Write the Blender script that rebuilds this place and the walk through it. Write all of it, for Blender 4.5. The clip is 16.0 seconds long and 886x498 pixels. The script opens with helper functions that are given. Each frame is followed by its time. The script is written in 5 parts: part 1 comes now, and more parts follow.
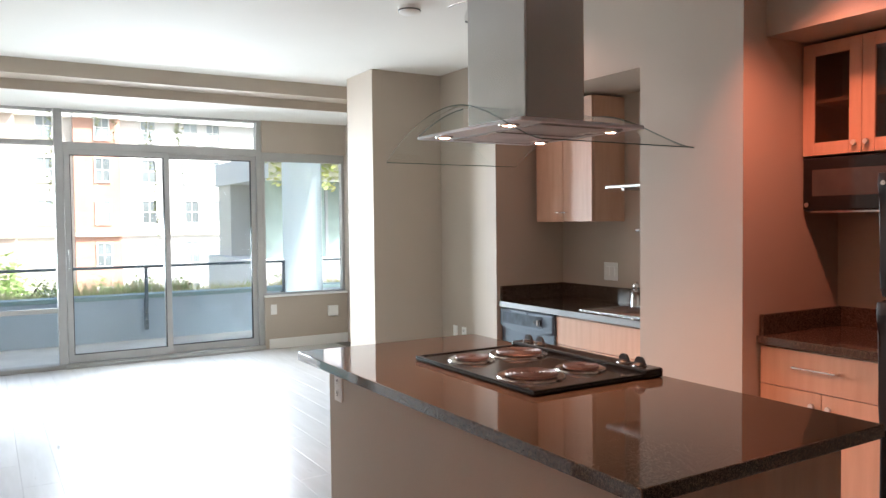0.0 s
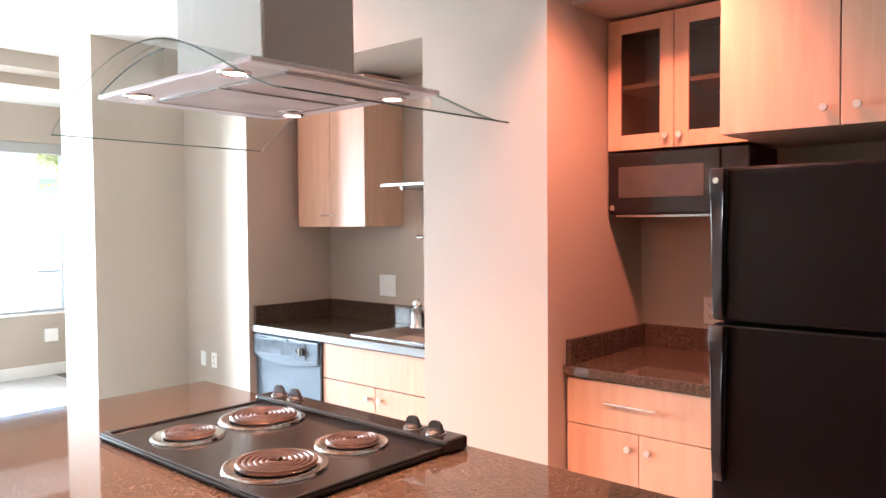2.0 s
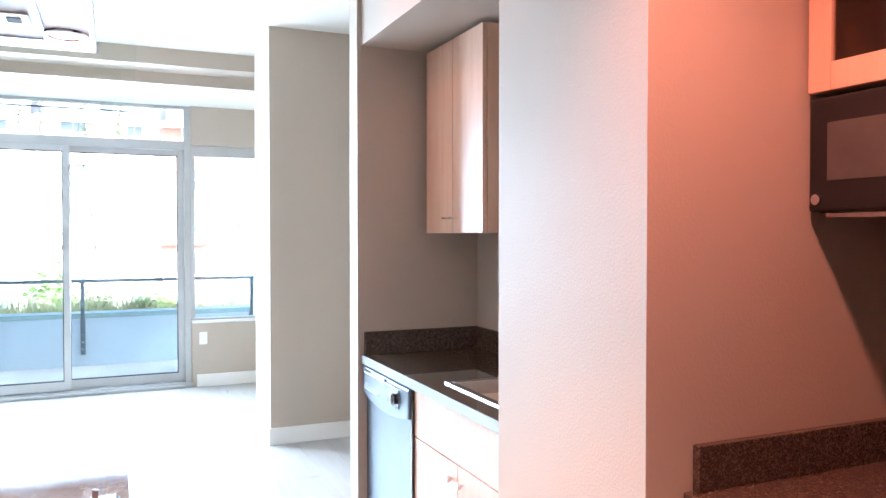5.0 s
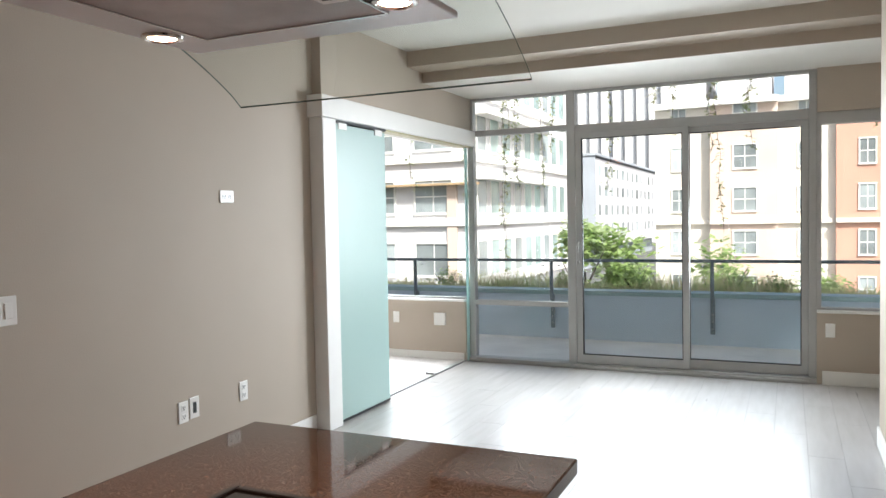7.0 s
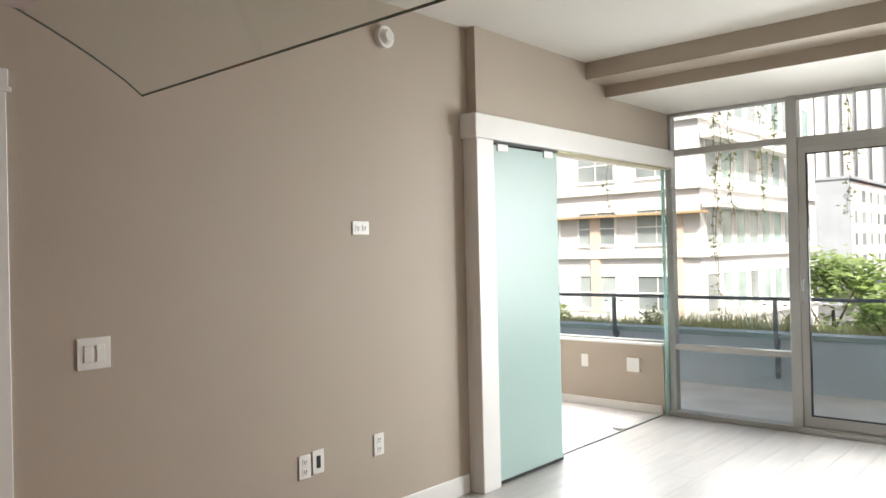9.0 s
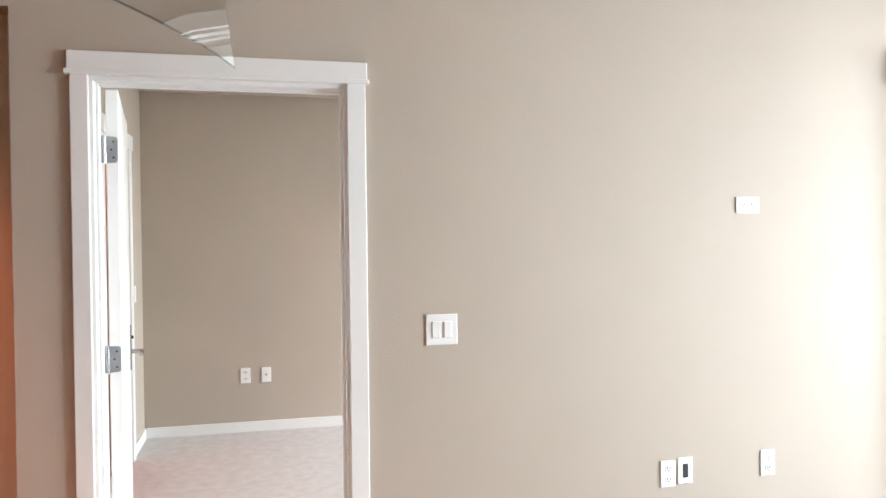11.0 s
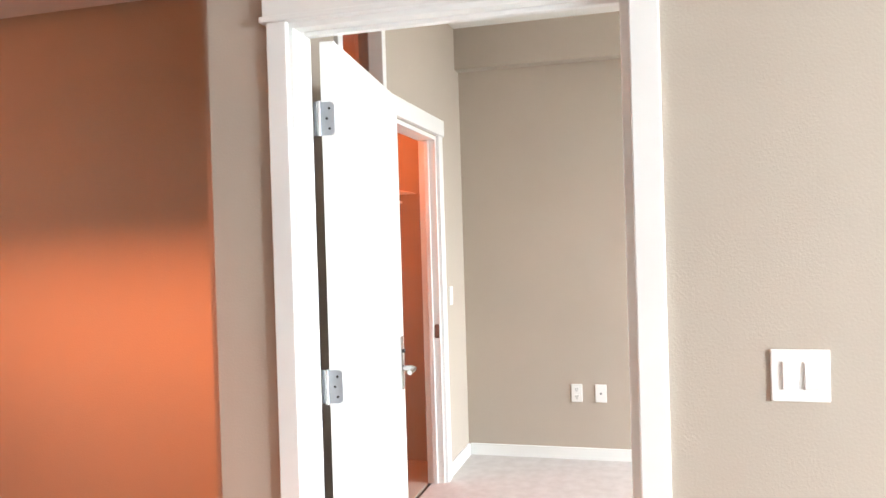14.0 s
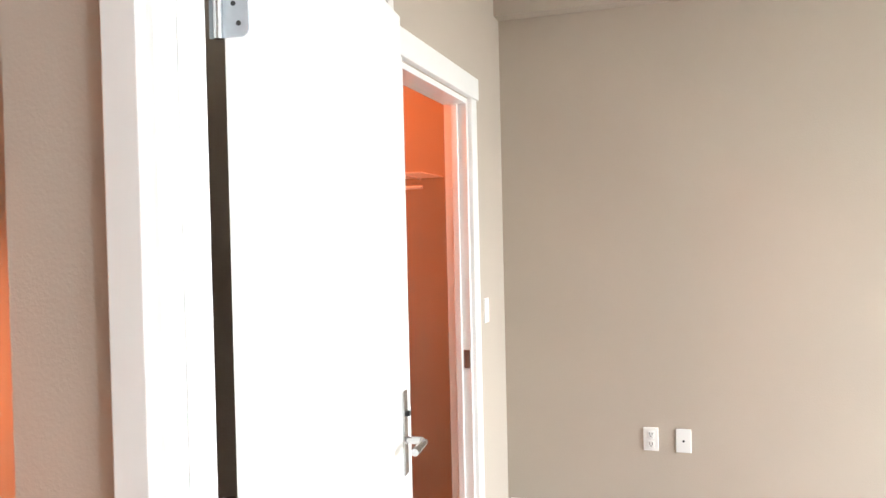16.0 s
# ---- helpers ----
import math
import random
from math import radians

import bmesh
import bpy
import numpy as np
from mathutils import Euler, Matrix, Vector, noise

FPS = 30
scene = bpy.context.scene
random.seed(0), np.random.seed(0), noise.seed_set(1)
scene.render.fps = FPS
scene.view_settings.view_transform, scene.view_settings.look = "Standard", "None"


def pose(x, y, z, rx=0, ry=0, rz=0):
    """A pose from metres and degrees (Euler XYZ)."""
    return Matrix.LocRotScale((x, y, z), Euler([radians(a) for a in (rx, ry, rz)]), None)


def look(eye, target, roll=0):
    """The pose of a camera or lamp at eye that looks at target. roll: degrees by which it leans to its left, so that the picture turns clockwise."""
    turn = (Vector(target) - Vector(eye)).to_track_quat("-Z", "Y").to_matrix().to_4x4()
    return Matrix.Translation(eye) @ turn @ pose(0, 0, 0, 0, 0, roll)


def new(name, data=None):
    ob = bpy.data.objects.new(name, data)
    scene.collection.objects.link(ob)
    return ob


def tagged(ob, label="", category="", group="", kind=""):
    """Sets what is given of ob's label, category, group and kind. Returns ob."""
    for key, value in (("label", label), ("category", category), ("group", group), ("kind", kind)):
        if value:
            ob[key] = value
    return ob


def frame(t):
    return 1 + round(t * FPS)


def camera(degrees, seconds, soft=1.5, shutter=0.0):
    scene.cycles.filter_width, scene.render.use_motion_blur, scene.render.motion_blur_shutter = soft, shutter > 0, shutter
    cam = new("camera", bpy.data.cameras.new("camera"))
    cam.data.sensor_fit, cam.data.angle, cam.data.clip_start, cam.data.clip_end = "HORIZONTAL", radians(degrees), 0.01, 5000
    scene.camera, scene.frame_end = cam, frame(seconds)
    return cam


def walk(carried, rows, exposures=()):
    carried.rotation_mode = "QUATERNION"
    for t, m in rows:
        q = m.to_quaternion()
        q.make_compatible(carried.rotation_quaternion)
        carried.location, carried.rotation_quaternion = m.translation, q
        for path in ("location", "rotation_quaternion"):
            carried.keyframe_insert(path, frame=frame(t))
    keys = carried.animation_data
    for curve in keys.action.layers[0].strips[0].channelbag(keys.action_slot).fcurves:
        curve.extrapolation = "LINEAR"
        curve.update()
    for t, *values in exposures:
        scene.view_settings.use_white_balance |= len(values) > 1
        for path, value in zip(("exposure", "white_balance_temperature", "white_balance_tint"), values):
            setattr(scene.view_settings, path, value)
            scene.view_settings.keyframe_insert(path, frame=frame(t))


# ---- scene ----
cam = camera(60.6, 16.0)

PATH = [
    (0, (-1.171, -1.132, 1.459), (-0.135, 0.577, 1.385), -0.6),
    (0.5, (-1.069, -0.957, 1.467), (0.095, 0.669, 1.401), 0.1),
    (1, (-0.929, -0.769, 1.467), (0.362, 0.757, 1.401), -0.2),
    (1.5, (-0.771, -0.599, 1.465), (0.645, 0.812, 1.394), -0.7),
    (2, (-0.555, -0.446, 1.46), (0.938, 0.884, 1.392), -0.4),
    (2.5, (-0.35, -0.298, 1.445), (1.231, 0.926, 1.393), -0.2),
    (3, (-0.126, -0.166, 1.448), (1.518, 0.973, 1.42), -0.4),
    (3.2, (-0.015, -0.141, 1.449), (1.615, 1.018, 1.43), -0.0),
    (3.75, (0.275, -0.135, 1.445), (1.807, 1.150, 1.424), 0.0),
    (4.4, (0.590, -0.125, 1.445), (1.769, 1.491, 1.41), 0.0),
    (5.0, (0.893, -0.066, 1.444), (1.695, 1.766, 1.402), 0.0),
    (5.3, (0.944, 0.025, 1.444), (1.535, 1.936, 1.397), -0.1),
    (5.5, (0.945, 0.088, 1.443), (1.373, 2.041, 1.389), -0.2),
    (6, (1.138, 0.133, 1.449), (1.042, 2.129, 1.386), -0.5),
    (6.5, (1.258, 0.205, 1.451), (0.718, 2.129, 1.367), 0.0),
    (7, (1.37, 0.344, 1.453), (0.539, 2.162, 1.37), -1.1),
    (7.5, (1.397, 0.536, 1.456), (0.422, 2.281, 1.399), -1.6),
    (8, (1.42, 0.758, 1.469), (0.38, 2.466, 1.434), -0.7),
    (8.5, (1.385, 0.969, 1.47), (0.262, 2.624, 1.446), -0.6),
    (9, (1.371, 1.131, 1.454), (0.045, 2.628, 1.466), -1.3),
    (9.5, (1.402, 1.281, 1.47), (-0.198, 2.482, 1.476), -1.1),
    (10, (1.398, 1.402, 1.470), (-0.365, 2.344, 1.459), -1.1),
    (10.2, (1.390, 1.460, 1.469), (-0.424, 2.300, 1.460), -1.0),
    (11.25, (1.345, 1.810, 1.460), (-0.622, 2.165, 1.42), -0.4),
    (12.3, (1.128, 2.077, 1.438), (-0.867, 1.966, 1.357), 0.3),
    (12.5, (1.056, 2.107, 1.448), (-0.932, 1.897, 1.365), 0.0),
    (13, (0.846, 2.153, 1.453), (-1.113, 1.752, 1.4), -1.4),
    (13.5, (0.609, 2.157, 1.45), (-1.324, 1.645, 1.42), -1.4),
    (14, (0.35, 2.099, 1.439), (-1.578, 1.567, 1.42), -1.7),
    (14.5, (0.071, 2.062, 1.431), (-1.844, 1.477, 1.408), -1.9),
    (15, (-0.222, 1.993, 1.44), (-2.113, 1.343, 1.404), -1.3),
    (15.5, (-0.499, 1.908, 1.43), (-2.385, 1.243, 1.408), -1.9),
    (16, (-0.747, 1.831, 1.459), (-2.644, 1.197, 1.425), -1.3),
]
EXPOSURES = [  # seconds, stops, kelvin, tint
    (0, 1.5, 6200, 10), (1, 2.02, 6100, 10), (1.5, 2.45, 6000, 10), (2, 2.72, 5900, 10), (3.2, 3.08, 5500, 9), (5.5, 1.85, 5300, 7),
    (6, 0.98, 6000, 9), (6.5, 0.85, 6200, 10), (7, 0.72, 6500, 11), (8, 0.5, 6900, 11), (9, 0.75, 7100, 13), (9.5, 1.2, 6400, 10), (10, 1.75, 5700, 7), (11.2, 2.05, 6300, 10), (12.3, 2.5, 6300, 10), (16, 2.42, 6400, 10)]
walk(cam, [(t, look(eye, target, roll)) for t, eye, target, roll in PATH], EXPOSURES)

# ---- world, sun and lamps ----
world = bpy.data.worlds.new("sky")
scene.world = world
world.use_nodes = True
wn = world.node_tree.nodes
sky = wn.new("ShaderNodeTexSky")
sky.sky_type, sky.sun_disc = "NISHITA", False
sky.sun_elevation, sky.sun_rotation = radians(46), radians(137)
sky.air_density, sky.dust_density = 1.0, 4.0
wn["Background"].inputs["Strength"].default_value = 0.15
world.node_tree.links.new(sky.outputs[0], wn["Background"].inputs["Color"])


def lamp(name, kind, m, energy, color, **settings):
    data = bpy.data.lights.new(name, kind)
    data.energy, data.color = energy, color
    ob = new(name, data)
    ob.matrix_world = m
    if "size" in settings:
        data.shape, data.size, data.size_y = "RECTANGLE", settings["size"][0], settings["size"][1]
    if "spread" in settings:
        data.spread = radians(settings["spread"])
    if "radius" in settings:
        data.shadow_soft_size = settings["radius"]
    if "cone" in settings:
        data.spot_size, data.spot_blend = radians(settings["cone"][0]), settings["cone"][1]
    if "angle" in settings:
        data.angle = radians(settings["angle"])
    return ob


WARM = (1.0, 0.33, 0.18)
SKYLIGHT = (0.86, 0.94, 1.0)
lamp("sun", "SUN", look((0, 0, 40), (-26, 28, 0)), 5.0, (1.0, 0.97, 0.94), angle=5)
# skylight that falls in through the two window openings, aimed down into the rooms
lamp("window_skylight", "AREA", look((0.5, 7.38, 1.6), (0.45, 5.0, 0.55)), 48, SKYLIGHT, size=(2.0, 1.7), spread=125)
lamp("window_skylight_west", "AREA", look((1.35, 7.36, 1.5), (-0.8, 5.6, 1.2)), 16, SKYLIGHT, size=(0.5, 1.6), spread=92)
lamp("window_skylight_east", "AREA", look((-0.9, 7.36, 1.5), (1.25, 5.6, 1.2)), 16, SKYLIGHT, size=(0.5, 1.6), spread=92)
lamp("bedroom_skylight", "AREA", look((-3.2, 7.38, 1.8), (-3.2, 6.1, 0.4)), 98, SKYLIGHT, size=(2.4, 1.3), spread=115)
# warm lamps of the kitchen ceiling track and of the hall
lamp("track_lamp_a", "SPOT", look((1.66, 0.76, 2.65), (2.3, 0.85, 0.4)), 38, (1.0, 0.285, 0.17), cone=(96, 1.0), radius=0.05)
lamp("track_lamp_b", "SPOT", look((1.37, 2.70, 2.62), (2.3, 2.3, 1.2)), 2.5, WARM, cone=(110, 0.6), radius=0.05)
lamp("hall_lamp", "SPOT", look((-1.27, 0.0, 2.70), (-2.4, -0.05, 0.75)), 78, (1.0, 0.25, 0.085), cone=(82, 0.75), radius=0.08)
# added orange fill without a fixture, lifts the dim upper hall wall
lamp("hall_fill_light", "SPOT", look((-0.9, -1.9, 2.1), (-2.4, 0.15, 1.95)), 11, (1.0, 0.25, 0.06), cone=(80, 0.9), radius=0.08)
for lx, ly in ((0.36, 0.955), (0.826, 0.955), (0.36, 1.375), (0.826, 1.375)):
    lamp("hood_lamp", "SPOT", look((lx, ly, 1.768), (lx, ly, 0.9)), 8, (1.0, 0.42, 0.23), cone=(132, 0.5), radius=0.03)


# ---- materials ----
def links_of(m):
    return m.node_tree.nodes, m.node_tree.links


def material(name, color, rough=0.5, metal=0.0, vary=0.06, scale=3.0, grain=0.0, grain_scale=200.0, bump=0.0, bump_scale=150.0,
             stretch=(1, 1, 1), second=None, alike=0.0, coat=0.0, spec=0.5, rough_vary=0.06):
    """Painted, stained or bare surface: broad mottling, fine grain, uneven gloss and relief."""
    m = bpy.data.materials.new(name)
    m.use_nodes = True
    n, l = links_of(m)
    b = n["Principled BSDF"]
    b.inputs["Metallic"].default_value = metal
    b.inputs["Specular IOR Level"].default_value = spec
    b.inputs["Coat Weight"].default_value = coat
    b.inputs["Coat Roughness"].default_value = 0.08
    pos = n.new("ShaderNodeNewGeometry")
    mp = n.new("ShaderNodeMapping")
    mp.inputs["Scale"].default_value = stretch
    l.new(pos.outputs["Position"], mp.inputs["Vector"])
    broad = n.new("ShaderNodeTexNoise")
    broad.inputs["Scale"].default_value, broad.inputs["Detail"].default_value = scale, 5
    l.new(mp.outputs[0], broad.inputs["Vector"])
    fine = n.new("ShaderNodeTexNoise")
    fine.inputs["Scale"].default_value, fine.inputs["Detail"].default_value = grain_scale, 3
    l.new(mp.outputs[0], fine.inputs["Vector"])
    ramp = n.new("ShaderNodeMix")
    ramp.data_type = "RGBA"
    other = second or tuple(c * (1 - 2.2 * vary) for c in color)
    ramp.inputs["A"].default_value = (*color, 1)
    ramp.inputs["B"].default_value = (*other, 1)
    mix = n.new("ShaderNodeMath")
    mix.operation = "MULTIPLY_ADD"
    l.new(fine.outputs["Fac"], mix.inputs[0])
    mix.inputs[1].default_value = grain
    spread = n.new("ShaderNodeMapRange")
    spread.inputs["From Min"].default_value, spread.inputs["From Max"].default_value = 0.32, 0.68
    spread.inputs["To Min"].default_value, spread.inputs["To Max"].default_value = -grain / 2, 1 - grain / 2
    l.new(broad.outputs["Fac"], spread.inputs["Value"])
    l.new(spread.outputs[0], mix.inputs[2])
    mix.use_clamp = True
    l.new(mix.outputs[0], ramp.inputs["Factor"])
    out = ramp.outputs["Result"]
    if alike:
        info = n.new("ShaderNodeObjectInfo")
        shade = n.new("ShaderNodeMapRange")
        shade.inputs["To Min"].default_value, shade.inputs["To Max"].default_value = 1 - alike, 1 + alike
        l.new(info.outputs["Random"], shade.inputs["Value"])
        hsv = n.new("ShaderNodeHueSaturation")
        l.new(shade.outputs[0], hsv.inputs["Value"])
        l.new(out, hsv.inputs["Color"])
        out = hsv.outputs["Color"]
    l.new(out, b.inputs["Base Color"])
    rr = n.new("ShaderNodeMapRange")
    rr.inputs["To Min"].default_value, rr.inputs["To Max"].default_value = max(0.02, rough - rough_vary), min(1, rough + rough_vary)
    l.new(broad.outputs["Fac"], rr.inputs["Value"])
    l.new(rr.outputs[0], b.inputs["Roughness"])
    if bump:
        bn = n.new("ShaderNodeTexNoise")
        bn.inputs["Scale"].default_value, bn.inputs["Detail"].default_value = bump_scale, 2
        l.new(mp.outputs[0], bn.inputs["Vector"])
        bu = n.new("ShaderNodeBump")
        bu.inputs["Strength"].default_value, bu.inputs["Distance"].default_value = bump, 0.002
        l.new(bn.outputs["Fac"], bu.inputs["Height"])
        l.new(bu.outputs[0], b.inputs["Normal"])
    return m


def granite(name, colors, rough):
    """Polished speckled stone."""
    m = material(name, colors[0], rough, vary=0.1, scale=9, rough_vary=0.03, spec=0.6)
    n, l = links_of(m)
    b = n["Principled BSDF"]
    pos = n.new("ShaderNodeNewGeometry")
    vor = n.new("ShaderNodeTexVoronoi")
    vor.inputs["Scale"].default_value = 380
    l.new(pos.outputs["Position"], vor.inputs["Vector"])
    noi = n.new("ShaderNodeTexNoise")
    noi.inputs["Scale"].default_value, noi.inputs["Detail"].default_value, noi.inputs["Roughness"].default_value = 90, 6, 0.75
    l.new(pos.outputs["Position"], noi.inputs["Vector"])
    sep = n.new("ShaderNodeSeparateColor")
    l.new(vor.outputs["Color"], sep.inputs[0])
    add = n.new("ShaderNodeMath")
    add.operation = "MULTIPLY_ADD"
    l.new(sep.outputs[0], add.inputs[0])
    add.inputs[1].default_value = 0.45
    l.new(noi.outputs["Fac"], add.inputs[2])
    ramp = n.new("ShaderNodeValToRGB")
    ramp.color_ramp.interpolation = "LINEAR"
    e = ramp.color_ramp.elements
    e[0].position, e[0].color = 0.50, (*colors[0], 1)
    e[1].position, e[1].color = 0.98, (*colors[2], 1)
    mid = e.new(0.74)
    mid.color = (*colors[1], 1)
    l.new(add.outputs[0], ramp.inputs[0])
    for link in list(b.inputs["Base Color"].links):
        l.remove(link)
    l.new(ramp.outputs[0], b.inputs["Base Color"])
    return m


def glass(name, tint=(1, 1, 1), rough=0.0, clear=0.9):
    """Thin pane: mostly clear, with a real gloss that grows at grazing angles."""
    m = bpy.data.materials.new(name)
    m.use_nodes = True
    n, l = links_of(m)
    n.remove(n["Principled BSDF"])
    tr = n.new("ShaderNodeBsdfTransparent")
    tr.inputs["Color"].default_value = (*tint, 1)
    gl = n.new("ShaderNodeBsdfGlossy")
    gl.inputs["Roughness"].default_value = rough
    lw = n.new("ShaderNodeLayerWeight")
    lw.inputs["Blend"].default_value = 0.5
    pw = n.new("ShaderNodeMath")
    pw.operation, pw.inputs[1].default_value = "POWER", 5
    l.new(lw.outputs["Facing"], pw.inputs[0])
    fr = n.new("ShaderNodeMath")
    fr.operation, fr.inputs[1].default_value, fr.inputs[2].default_value = "MULTIPLY_ADD", 0.9, 0.035
    l.new(pw.outputs[0], fr.inputs[0])
    mix = n.new("ShaderNodeMixShader")
    l.new(fr.outputs[0], mix.inputs[0])
    l.new(tr.outputs[0], mix.inputs[1])
    l.new(gl.outputs[0], mix.inputs[2])
    l.new(mix.outputs[0], n["Material Output"].inputs["Surface"])
    return m


def frosted(name, tint, see=0.25, through_light=0.3):
    """Etched glass: scatters what passes through it."""
    m = bpy.data.materials.new(name)
    m.use_nodes = True
    n, l = links_of(m)
    b = n["Principled BSDF"]
    b.inputs["Base Color"].default_value = (*tint, 1)
    b.inputs["Roughness"].default_value = 0.35
    tl = n.new("ShaderNodeBsdfTranslucent")
    tl.inputs["Color"].default_value = (*tint, 1)
    mix = n.new("ShaderNodeMixShader")
    mix.inputs[0].default_value = through_light
    l.new(b.outputs[0], mix.inputs[1])
    l.new(tl.outputs[0], mix.inputs[2])
    tr = n.new("ShaderNodeBsdfTransparent")
    tr.inputs["Color"].default_value = (*tint, 1)
    mix2 = n.new("ShaderNodeMixShader")
    mix2.inputs[0].default_value = see
    l.new(mix.outputs[0], mix2.inputs[1])
    l.new(tr.outputs[0], mix2.inputs[2])
    l.new(mix2.outputs[0], n["Material Output"].inputs["Surface"])
    return m


def leafy(name, color, second):
    """Thin leaves that let part of the light through."""
    m = material(name, color, 0.55, scale=5, second=second)
    n, l = links_of(m)
    b = n["Principled BSDF"]
    tl = n.new("ShaderNodeBsdfTranslucent")
    l.new(b.inputs["Base Color"].links[0].from_socket, tl.inputs["Color"])
    mix = n.new("ShaderNodeMixShader")
    mix.inputs[0].default_value = 0.6
    l.new(b.outputs[0], mix.inputs[1])
    l.new(tl.outputs[0], mix.inputs[2])
    l.new(mix.outputs[0], n["Material Output"].inputs["Surface"])
    return m


def glowing(name, color, strength):
    m = bpy.data.materials.new(name)
    m.use_nodes = True
    b = m.node_tree.nodes["Principled BSDF"]
    b.inputs["Base Color"].default_value = (*color, 1)
    b.inputs["Emission Color"].default_value = (*color, 1)
    b.inputs["Emission Strength"].default_value = strength
    return m


M_WALL = material("taupe_wall_paint", (0.46, 0.395, 0.325), 0.62, vary=0.02, scale=1.6, bump=0.35, bump_scale=140, spec=0.35)
M_CEIL = material("ceiling_paint", (0.80, 0.78, 0.73), 0.8, vary=0.015, scale=1.2, bump=0.2, bump_scale=120, spec=0.3)
M_TRIM = material("white_trim_paint", (0.80, 0.79, 0.76), 0.38, vary=0.015, scale=4)
M_DOOR = material("white_door_paint", (0.82, 0.81, 0.78), 0.42, vary=0.012, scale=2, bump=0.06, bump_scale=90)
M_PLANK = material("grey_oak_laminate", (0.47, 0.45, 0.435), 0.30, scale=2.2, stretch=(9, 1, 1), second=(0.42, 0.40, 0.38), grain=0.5, grain_scale=40, alike=0.035, bump=0.03, bump_scale=60)
M_CARPET = material("pale_carpet", (0.60, 0.565, 0.54), 0.95, scale=14, second=(0.53, 0.49, 0.465), grain=0.5, grain_scale=420, bump=1.0, bump_scale=260, spec=0.1)
M_MAPLE = material("maple_veneer", (0.63, 0.405, 0.285), 0.38, scale=3.5, stretch=(7, 7, 0.7), second=(0.56, 0.345, 0.235), grain=0.45, grain_scale=60, alike=0.04)
M_GRANITE = granite("brown_granite", ((0.030, 0.022, 0.017), (0.062, 0.045, 0.034), (0.15, 0.11, 0.08)), 0.04)
M_BLACK = material("black_enamel", (0.012, 0.012, 0.013), 0.16, vary=0.1, scale=6, rough_vary=0.04)
M_FRIDGE = material("black_textured_steel", (0.004, 0.004, 0.0045), 0.17, vary=0.1, scale=5, bump=0.7, bump_scale=300, spec=0.20)
M_PLASTIC = material("black_plastic", (0.018, 0.018, 0.019), 0.35, vary=0.08, scale=10)
M_STEEL = material("brushed_steel", (0.55, 0.55, 0.55), 0.24, 1.0, vary=0.03, scale=3, stretch=(30, 30, 1), rough_vary=0.05, grain=0.05, grain_scale=60)
M_EDGESTEEL = material("counter_edge_metal", (0.30, 0.31, 0.315), 0.38, 0.5, vary=0.12, scale=2.5)
M_KNOB = material("satin_knob_metal", (0.72, 0.70, 0.66), 0.38, 0.55, vary=0.04, scale=12)
M_CHROME = material("chrome", (0.86, 0.86, 0.85), 0.16, 1.0, vary=0.05, scale=12)
M_COIL = material("burner_coil", (0.10, 0.065, 0.055), 0.35, 0.6, vary=0.15, scale=30, grain=0.4, grain_scale=300)
M_ALU = material("window_aluminium", (0.44, 0.44, 0.43), 0.42, 0.5, vary=0.03, scale=5)
M_DW = material("silver_dishwasher_front", (0.085, 0.115, 0.145), 0.33, 0.2, vary=0.03, scale=4)
M_PLATE = material("white_plate_plastic", (0.82, 0.81, 0.78), 0.3, vary=0.01, scale=8)
M_DARK = material("dark_slot", (0.02, 0.02, 0.02), 0.6, vary=0.1, scale=10)
M_MESH = material("hood_filter_mesh", (0.58, 0.55, 0.55), 0.42, 0.35, vary=0.12, scale=8, grain=0.7, grain_scale=420, bump=1.0, bump_scale=500)
M_HOODPAN = material("hood_underside_steel", (0.74, 0.73, 0.76), 0.34, 0.35, vary=0.04, scale=4)
M_INNER = material("cabinet_interior", (0.60, 0.46, 0.34), 0.5, vary=0.04, scale=4)
M_GLASS = glass("clear_glass", (0.97, 0.99, 0.98))
M_HOODGLASS = glass("hood_glass", (0.93, 0.96, 0.94))
M_BRASS = material("track_brass", (0.46, 0.42, 0.26), 0.35, 0.6, vary=0.05, scale=6)
M_EDGE = material("glass_edge_green", (0.10, 0.15, 0.135), 0.1, vary=0.1, scale=10)
M_TEALEDGE = frosted("partition_glass_edge", (0.62, 0.82, 0.80), 0.2, 0.5)
M_FROST = frosted("etched_green_glass", (0.375, 0.515, 0.485), 0.0, 0.12)
M_DIVIDER = frosted("etched_blue_glass", (0.90, 0.96, 0.98), 0.3)
M_CABGLASS = glass("cabinet_glass", (0.62, 0.58, 0.54), 0.12)
M_BULB = glowing("halogen_bulb", (1.0, 0.50, 0.32), 110)
M_PARAPET = material("blue_grey_parapet", (0.50, 0.59, 0.69), 0.7, vary=0.06, scale=1.5, bump=0.3, bump_scale=60)
M_COPING = material("teal_metal_coping", (0.30, 0.43, 0.45), 0.5, vary=0.06, scale=3)
M_BALCONY = material("balcony_concrete", (0.74, 0.70, 0.67), 0.85, vary=0.08, scale=2, grain=0.3, grain_scale=60, bump=0.4, bump_scale=90)
M_RAIL = material("painted_rail", (0.14, 0.18, 0.21), 0.45, 0.3, vary=0.06, scale=6)
M_LEAF = leafy("green_leaf", (0.30, 0.43, 0.15), (0.46, 0.55, 0.26))
M_VINE = leafy("trailing_vine_leaf", (0.46, 0.58, 0.25), (0.62, 0.56, 0.28))
M_GRASS = leafy("planter_grass", (0.42, 0.54, 0.20), (0.62, 0.50, 0.32))
